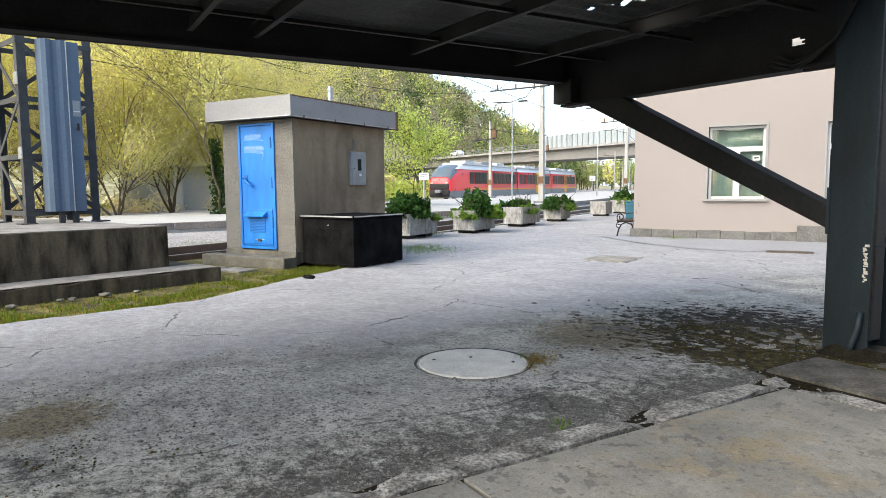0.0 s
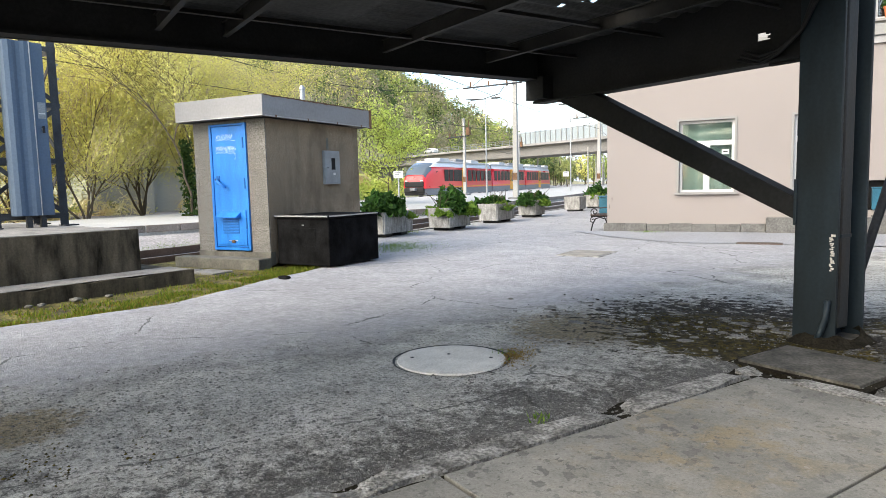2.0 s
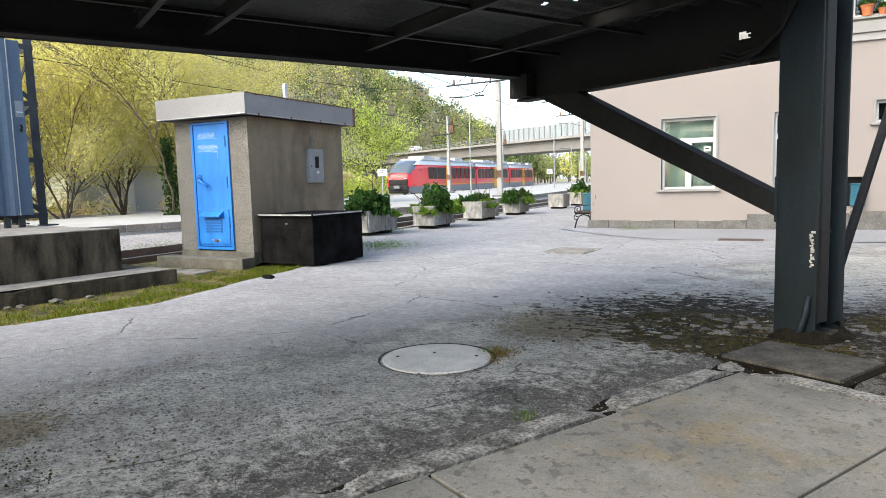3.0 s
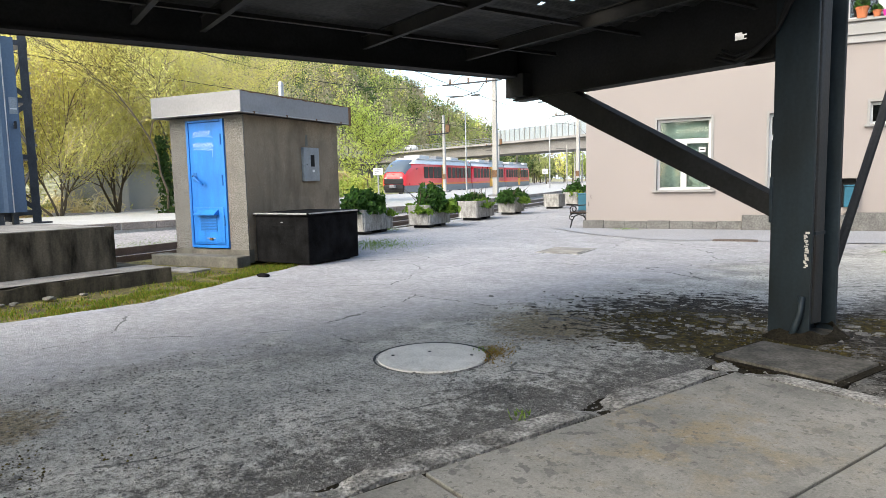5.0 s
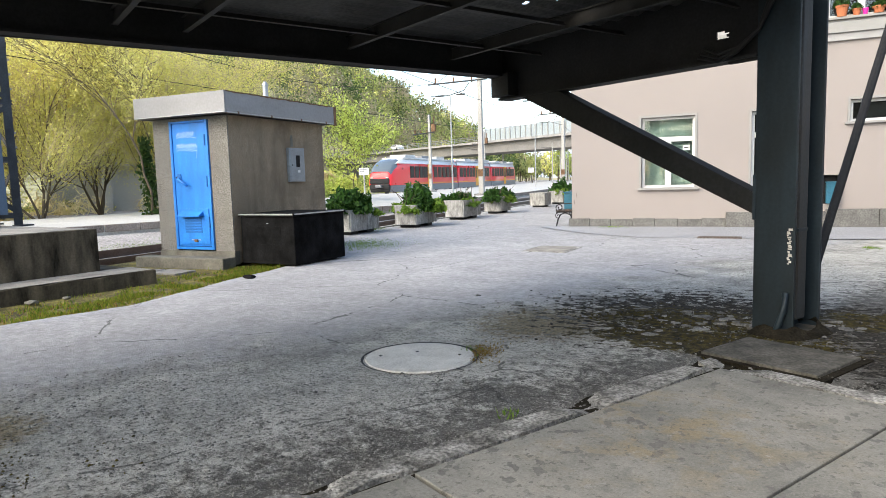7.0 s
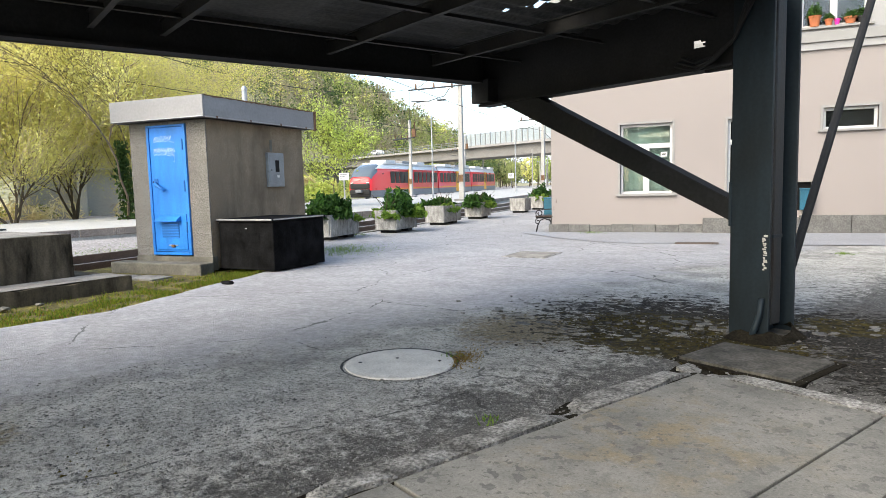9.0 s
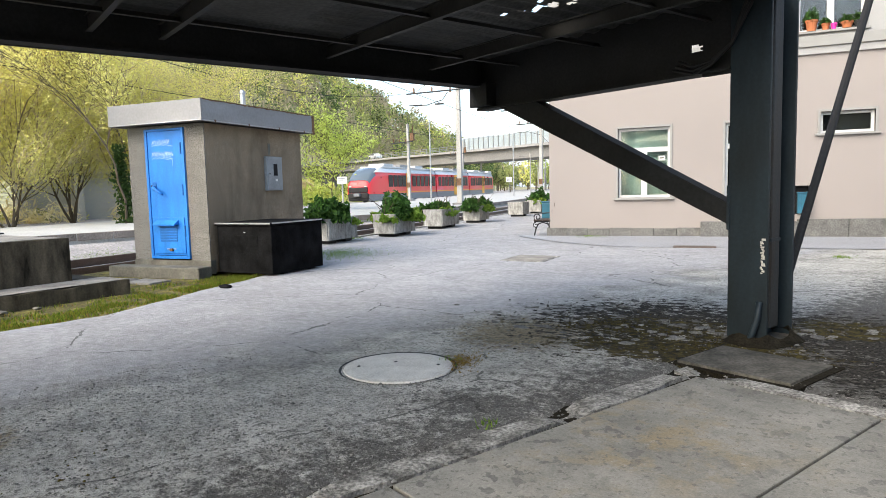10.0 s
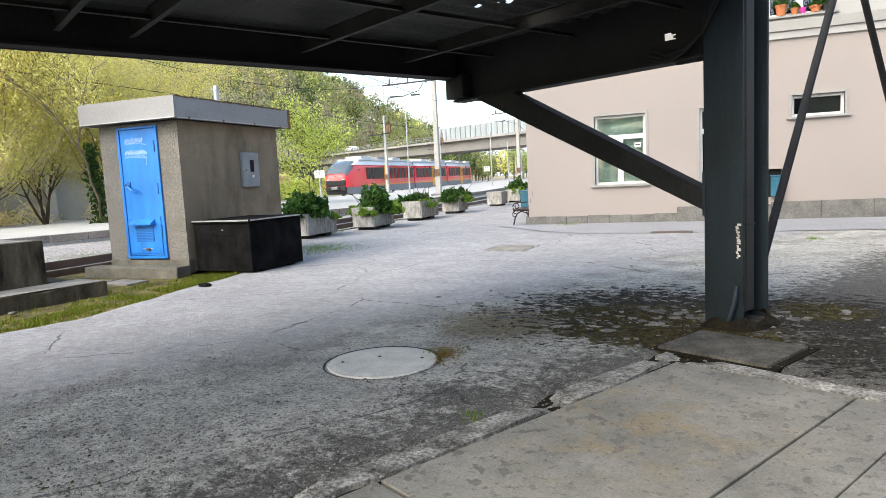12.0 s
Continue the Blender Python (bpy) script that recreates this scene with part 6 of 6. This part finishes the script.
# ---- low road structure behind the willows ----
ra = thing("retaining_structure", pose(-38.5, 24, 0, 0, 0, 57), "pale concrete road structure behind the trees", "wall", kind="structure")
part("deck", box(2, 9, 0, 1.0, 2.6, 3.3, 0.03), M["platform"], ra)
part("wall", box(2, 9, 0.6, 1.2, -0.35, 2.58), M["platform"], ra)
for i in range(3):
    part("pillar", box(2 + i * 3, 2.5 + i * 3, 0.0, 0.58, -0.35, 2.58, 0.02), M["platform"], ra)
part("rail", box(2, 9, 0.4, 0.5, 3.75, 3.95), M["alu"], ra)


# undergrowth along the far side of the platform
def undergrowth():
    rng = np.random.default_rng(44)
    for mat, n, lab in (("spring", 34, "yellow-green undergrowth behind the platform"), ("bare", 40, "bare tan undergrowth behind the platform"), ("olive", 12, "olive undergrowth behind the platform")):
        pts = []
        for _ in range(n):
            a, d = radians(rng.uniform(28, 74)), rng.uniform(35, 50)
            h = rng.uniform(0.8, 2.2)
            if a < radians(42):
                continue
            elif radians(47) < a < radians(57):
                d, h = d + 6, h * 0.6
            pts.append(clump(rng, 260, h * 0.9, h * 0.9, h, 0) + (-d * math.sin(a), d * math.cos(a), -0.35))
        v, f = leaf_quads(rng, np.concatenate(pts), 0.13 if mat != "bare" else 0.10, long=1.6 if mat != "bare" else 4.5)
        tagged(raw("undergrowth", v, f, M[mat]), lab, "undergrowth", kind="stuff")


undergrowth()


# ---- trees ----
HILL = 1.9


def soil_height(x, y):
    """The wooded slope west of the line."""
    x, y = x / HILL, y / HILL
    foot = 50 + 0.10 * max(0.0, y - 40) - 6 * math.exp(-((y - 20) / 40) ** 2)
    d = max(0.0, -x - foot)
    end = 1 / (1 + math.exp((y - 243 + 0.18 * (-x - 80)) / 13))
    return -0.3 + HILL * (d * 0.66 * end + 3.0 * noise.noise((x * 0.02, y * 0.02, 0)) * min(1, d / 20) * end)


def slope():
    xs, ys = [q * HILL for q in range(-420, -39, 10)], [q * HILL for q in range(-120, 341, 10)]
    v = [(x, y, soil_height(x, y) - (0.05 if soil_height(x, y) < -0.25 else 0)) for y in ys for x in xs]
    n = len(xs)
    f = [(j * n + i, j * n + i + 1, (j + 1) * n + i + 1, (j + 1) * n + i) for j in range(len(ys) - 1) for i in range(n - 1)]
    tagged(raw("hillside", v, f, M["field"], smooth=True), "steep wooded hillside above the railway", "hill", kind="structure")


slope()


def woods():
    rng = np.random.default_rng(5)
    sets = {"spring": [], "lime": [], "olive": [], "bare": [], "dark": [], "grey": []}
    trunks = []
    names = list(sets)
    n = 0
    spots = []
    while n < 1900:
        x, y = HILL * (-48 - 190 * rng.random() ** 1.3), HILL * rng.uniform(-30, 285)
        h = math.degrees(math.atan2(-x, y))
        if not 12 < h < 78 or soil_height(x, y) < -0.2:
            continue
        spots.append((x, y, soil_height(x, y), HILL * rng.uniform(6.5, 12)))
        n += 1
    for _ in range(150):      # valley trees beyond the bridge and along the foot of the slope
        y = rng.uniform(150, 330)
        spots.append((rng.uniform(-0.52, -0.02) * y - 8, y, -0.3, rng.uniform(6, 12)))
    for _ in range(70):
        y = rng.uniform(60, 150)
        spots.append((-46 - 0.2 * (y - 60) - rng.uniform(0, 10), y, -0.3, rng.uniform(5, 9)))
    for x, y, z, hgt in spots:
        d = math.hypot(x, y)
        if y < 94 + (30 - x) * 0.576 and math.degrees(math.atan2(-x, y)) < 36:      # low growth in front of the bridge
            if (z - 1) / d < 0.045:
                if z > 2.5:
                    continue
                hgt *= 0.4
        near = noise.noise((x * 0.014, y * 0.014, 7))
        w = np.array([0.75, 0.2, 0.12, 0.5 + 0.5 * max(0, near), 0.02, 0]) if y < 115 else np.array([0.05, 0.07, 0.50, 0, 0.26, 0.20 + 0.5 * max(0, near)])
        k = names[rng.choice(6, p=w / w.sum())]
        m = int(min(700, 66000 / d)) if k not in ("bare", "grey") else int(min(600, 54000 / d))
        r = hgt * rng.uniform(0.26, 0.42)
        p = rng.normal(size=(m, 3))
        p /= np.linalg.norm(p, axis=1)[:, None]
        lobes = rng.normal(size=(7, 3))
        lobes /= np.linalg.norm(lobes, axis=1)[:, None]
        rad = 0.55 + 0.45 * np.max(np.clip(p @ lobes.T, 0, 1) ** 3, axis=1)
        p *= (rad * rng.uniform(0.6, 1.0, m))[:, None]
        p *= (r, r, hgt * 0.46)
        p += (x, y, z + hgt * 0.56)
        sets[k].append((p, 0.0022 * d + 0.06))
        trunks.append((np.array((x, y, z - 0.5)), np.array((x + rng.normal() * 0.4, y + rng.normal() * 0.4, z + hgt * 0.8)), 0.16, 0.05))
    for k, items in sets.items():
        vs, fs, o = [], [], 0
        for p, s in items:
            v, f = leaf_quads(rng, p, s, long=1.4 if k not in ("bare", "grey") else 3.0)
            vs.append(v)
            fs.append(f + o)
            o += len(v)
        ob = raw("woods", np.concatenate(vs), np.concatenate(fs), M[k])
        tagged(ob, {"spring": "yellow-green spring woods on the hillside", "lime": "fresh light green woods on the hillside", "olive": "olive green woods on the hillside", "bare": "still bare tan woods at the foot of the hill", "grey": "still leafless grey-brown woods on the hillside", "dark": "dark evergreen woods on the hillside"}[k], "woods", kind="stuff")
    v, f = tubes(trunks, 4)
    tagged(raw("wood_trunks", v, f, M["bark"]), "thin dark trunks of the hillside woods", "woods", kind="stuff")


woods()

for i, (hd, d, hgt, leaf) in enumerate(((66, 34, 11, "spring"), (60.5, 37, 11, "spring"), (56, 33.5, 10, "spring"), (52, 38, 11.5, "spring"), (47.5, 36, 10, "spring"), (70, 42, 12, "bare"), (58, 46, 12, "bare"))):
    a = radians(hd)
    tree("willow_tree", pose(-d * math.sin(a), d * math.cos(a), -0.3, 0, 0, i * 77), 30 + i, hgt * 0.85, 0.7, 3, 2, leaf, 0.05, 9,
         "bushy tree with bare tan twigs and yellow-green spring leaves", scatter=0.45, rise=0.9, stems=5, share=0.55)
a = radians(48.6)
tree("ivy_tree", pose(-29.5 * math.sin(a), 29.5 * math.cos(a), -0.3), 77, 8, 0.7, 3, 2, "spring", 0.06, 2, "dark crooked tree with ivy climbing its trunk", start=0.45, twig="bark")
rng = np.random.default_rng(3)
zz = rng.uniform(0, 3.4, 1100)
wide = 0.20 - zz * 0.03
pts = np.stack([rng.normal(size=1100) * wide + 0.12 * np.sin(zz * 1.7), rng.normal(size=1100) * wide, zz], 1)
v, f = leaf_quads(rng, pts, 0.12)
ob = raw("ivy", v, f, M["ivy"])
ob.matrix_world = pose(-29.5 * math.sin(a), 29.5 * math.cos(a), -0.2)
tagged(ob, "dark green ivy on the crooked trunk", "ivy", kind="stuff")
a = radians(32.4)
tree("young_tree", pose(-37 * math.sin(a), 37 * math.cos(a), -0.2), 12, 5.4, 0.75, 3, 2, "young", 0.10, 4, "young tree with airy light green leaves", start=0.2, scatter=0.22, twig="bark", share=0.3)
for i, (hd, d, hh) in enumerate(((33, 72, 2.6), (30.5, 80, 3), (36, 66, 2.2))):
    a = radians(hd)
    rng = np.random.default_rng(60 + i)
    t = thing("bush", pose(-d * math.sin(a), d * math.cos(a), -0.3), "round light green bush beside the line", "bush", "bushes by the line")
    pts = np.concatenate([clump(rng, 700, hh * 0.6, hh * 0.6, hh * 0.9, 0) + (rng.normal() * hh * 0.4, rng.normal() * hh * 0.4, 0) for _ in range(3)])
    v, f = leaf_quads(rng, pts, 0.2)
    raw("crown", v, f, M["lime"], t)
    v, f = tubes([(np.zeros(3), np.array((math.cos(k) * 0.6, math.sin(k) * 0.6, hh * 0.6)), 0.05, 0.02) for k in range(5)], 4)
    raw("stems", v, f, M["bark"], t)


# far hills closing the valley, with haze painted into their pale colour
def far_hills():
    for k, (dist, h0, lab) in enumerate(((900, 95, "distant hills in haze-paled colour closing the valley"), (1600, 210, "far mountain ridge in haze-paled colour"))):
        v, f = [], []
        n = 60
        for i in range(n + 1):
            a = radians(-70 + 150 * i / n)
            h = h0 * (0.7 + 0.5 * noise.noise((i * 0.12, k * 5, 0)) + 0.15 * noise.noise((i * 0.5, k, 3)))
            for q, z in ((1.0, -1), (1.25, h * 0.75), (1.5, h)):
                v.append((-dist * q * math.sin(a), dist * q * math.cos(a), z))
        for i in range(n):
            for j in range(2):
                f.append((i * 3 + j, i * 3 + 3 + j, i * 3 + 4 + j, i * 3 + 1 + j))
        tagged(raw("backdrop", v, f, M["hazyhill"], smooth=True), lab, "hills", kind="structure")


far_hills()


# ---- grass, weeds and loose bits ----
def blades(name, spots, material, height, label):
    rng = np.random.default_rng(len(spots))
    n = len(spots)
    a = rng.uniform(0, 2 * math.pi, n)
    w = np.stack([np.cos(a), np.sin(a), np.zeros(n)], 1) * 0.006
    lean = np.stack([rng.normal(size=n) * 0.4, rng.normal(size=n) * 0.4, np.ones(n)], 1) * (height * rng.uniform(0.5, 1.3, n))[:, None]
    v = np.stack([spots - w, spots + w, spots + lean], 1).reshape(-1, 3)
    tagged(raw(name, v, np.arange(3 * n).reshape(-1, 3), M[material]), label, "grass", kind="stuff")


rng = np.random.default_rng(9)
pts = []
while len(pts) < 16000:
    y = rng.uniform(0.5, 11)
    e = yard_edge(y)
    x = e - abs(rng.normal()) * 0.45 + 0.06
    if y > 6.1 and x < -7.0 and y > 7.15:
        continue
    if noise.noise((x * 3.2, y * 3.2, 3)) < 0.02 + 0.16 * rng.normal():
        continue
    bx = BLK.inverted() @ Vector((x, y, 0))
    if bx.x < 0.0 and bx.y < 0.0:
        continue
    pts.append((x, y, -0.035 if x < e else -0.005))
pts = np.array(pts)
blades("grass", pts[:11500], "grass", 0.042, "short green and yellow grass along the asphalt edge")
blades("dry_grass", pts[11500:], "dry", 0.028, "short dry grass and moss along the asphalt edge")
wd = []
for cx, cy, r, n in ((-6.55, 10.2, 0.35, 700), (-6.9, 10.9, 0.3, 400), (-1.93, 4.05, 0.05, 14), (-1.32, 2.98, 0.03, 22), (1.39, 11.05, 0.07, 90), (-2.9, 14.8, 0.14, 260), (-8.45, 13.7, 0.2, 260), (-8.4, 16.4, 0.25, 260), (-9.2, 9.0, 0.6, 900), (-10.0, 8.6, 0.5, 500), (-13.2, 11.2, 0.9, 900)):
    q = rng.normal(size=(n, 3)) * (r, r * 1.2, 0) + (cx, cy, 0.0 if cx > -8.5 else -0.2)
    wd.append(q)
blades("weeds", np.concatenate(wd), "shrublight", 0.03, "tufts of weeds in cracks and gravel")
q = rng.normal(size=(420, 3)) * (0.06, 0.12, 0) + (-1.87, 4.03, 0.0)
blades("dry_weeds", q, "dry", 0.012, "dry orange grass beside the manhole")


def moss():
    rng = np.random.default_rng(31)
    vs, fs = [], []
    k = 0
    for cx, cy, sx, sy, n in ((-0.62, 5.2, 0.55, 0.28, 4200), (0.5, 5.55, 0.22, 0.28, 900), (-0.05, 5.0, 0.22, 0.1, 700), (-0.9, 5.7, 0.6, 0.35, 1600), (-3.15, 1.6, 0.25, 0.3, 500)):
        for _ in range(n):
            x, y = cx + rng.normal() * sx, cy + rng.normal() * sy
            if noise.noise((x * 4, y * 4, 2)) < 0.05:
                continue
            r, h = rng.uniform(0.012, 0.04), rng.uniform(0.006, 0.013)
            a0 = rng.uniform(0, 6)
            base = [(x + r * math.cos(a0 + i * 1.257), y + r * math.sin(a0 + i * 1.257), -0.03) for i in range(5)]
            vs += base + [(x, y, h - 0.014)]
            fs += [(k + i, k + (i + 1) % 5, k + 5) for i in range(5)]
            k += 6
    tagged(raw("moss", vs, fs, M["mossy"]), "low brown-green moss cushions on broken asphalt", "moss", kind="stuff")
    vs, fs, k = [], [], 0
    for _ in range(8500):
        x, y = rng.uniform(-5.2, 1.5), rng.uniform(1.3, 8.5)
        if rng.random() < 0.55:
            x, y = -2.2 + rng.normal() * 1.3, 2.9 + rng.normal() * 0.9
        u, w = uv(x, y)
        paved = u < 3.4 and w > -2.4
        if w < -5.0 or paved:
            continue
        z = -0.004
        r = rng.uniform(0.004, 0.010) * (1.9 if rng.random() < 0.08 else 1)
        a0 = rng.uniform(0, 6)
        vs += [(x + r * math.cos(a0 + i * 1.57) * rng.uniform(.7, 1.3), y + r * math.sin(a0 + i * 1.57), z) for i in range(4)] + [(x, y, z + 0.004 + r * 0.25)]
        fs += [(k + i, k + (i + 1) % 4, k + 4) for i in range(4)]
        k += 5
    tagged(raw("grit", vs, fs, M["gritstone"]), "loose grit and small stones on the asphalt", "gravel", kind="stuff")


M["mossy"] = leaf_mat("moss", (0.022, 0.019, 0.004), (0.085, 0.066, 0.012))
M["gritstone"] = surface("grit", (0.15, 0.147, 0.137), 0.9, islands=0.55)
moss()


def crust():
    """Thin plates and crumbs of broken asphalt lying where the surface has come apart."""
    rng = np.random.default_rng(71)
    for mat, lab, n, lo, hi in (("flake", "dark crumbs of broken asphalt", 520, 0.006, 0.020), ("paleflake", "thin grey plates of broken asphalt", 90, 0.02, 0.07)):
        vs, fs, k = [], [], 0
        for _ in range(n):
            x, y = -0.72 + rng.normal() * 0.62, 5.6 + rng.normal() * 0.42
            if rng.random() < 0.12:
                x, y = 0.7 + rng.normal() * 0.3, 5.7 + rng.normal() * 0.3
            u, w = uv(x, y)
            if w > -2.75 and u < 4.3:
                continue
            r = rng.uniform(lo, hi) * (1 if rng.random() < 0.7 else 0.55)
            m = int(rng.integers(7, 11))
            a0 = rng.uniform(0, 6)
            z0, z1 = -0.03, rng.uniform(-0.003, 0.006)
            ring = [(r * rng.uniform(0.5, 1.3) * math.cos(a0 + 2 * math.pi * i / m), 0.7 * r * rng.uniform(0.5, 1.3) * math.sin(a0 + 2 * math.pi * i / m)) for i in range(m)]
            tx, ty = rng.normal() * 0.06, rng.normal() * 0.06
            vs += [(x + p[0], y + p[1], z0) for p in ring] + [(x + p[0] * 0.95, y + p[1] * 0.95, z1 + p[0] * tx + p[1] * ty) for p in ring]
            fs += [(k + i, k + (i + 1) % m, k + m + (i + 1) % m, k + m + i) for i in range(m)] + [tuple(k + m + i for i in range(m))]
            k += 2 * m
        tagged(raw("asphalt_flakes", vs, fs, M[mat]), lab, "rubble", kind="stuff")


def dirt_heap():
    """Washed-up earth round the foot of the column."""
    v, f = [], []
    for j in range(9):
        for i in range(40):
            a, k = 2 * math.pi * i / 40, j / 8
            q = Vector((math.cos(a) * (0.17 + 0.09 * k), math.sin(a) * (0.21 + 0.09 * k), 0))
            q *= 1 + 0.22 * noise.noise((q.x * 6, q.y * 6, 3))
            h = 0.075 * (1 - k) ** 1.4 * (0.7 + 0.9 * noise.noise((q.x * 9, q.y * 9, 1))) - 0.012 * k
            v.append((q.x, q.y + 0.16, max(-0.012, h)))
    for j in range(8):
        for i in range(40):
            f.append((j * 40 + i, j * 40 + (i + 1) % 40, (j + 1) * 40 + (i + 1) % 40, (j + 1) * 40 + i))
    ob = raw("dirt_heap", v, f, M["mud"], smooth=True)
    ob.matrix_world = WALK @ pose(-2.6, 4.45, 0.004)
    tagged(ob, "dark damp earth and moss heaped round the column foot", "earth", kind="stuff")


dirt_heap()
M["flake"] = surface("asphalt_flake", (0.045, 0.042, 0.036), 0.9, big=8, fine=90, vary=0.5, grain=0.4, relief=0.4, islands=0.7, world_space=True)
M["paleflake"] = surface("pale_flake", (0.15, 0.147, 0.138), 0.9, big=8, fine=90, vary=0.4, grain=0.4, relief=0.4, islands=0.5, world_space=True)
crust()
bm = bmesh.new()
bmesh.ops.create_icosphere(bm, subdivisions=2, radius=0.07)
for v in bm.verts:
    v.co = Vector((v.co.x * 1.3, v.co.y * 0.9, v.co.z * 0.45)) * (1 + 0.3 * noise.noise(v.co * 20))
s = link("stone", bm, M["binblack"])
s.matrix_world = pose(-5.9, 6.44, 0.015)
tagged(s, "small dark lump lying on the asphalt", "stone")
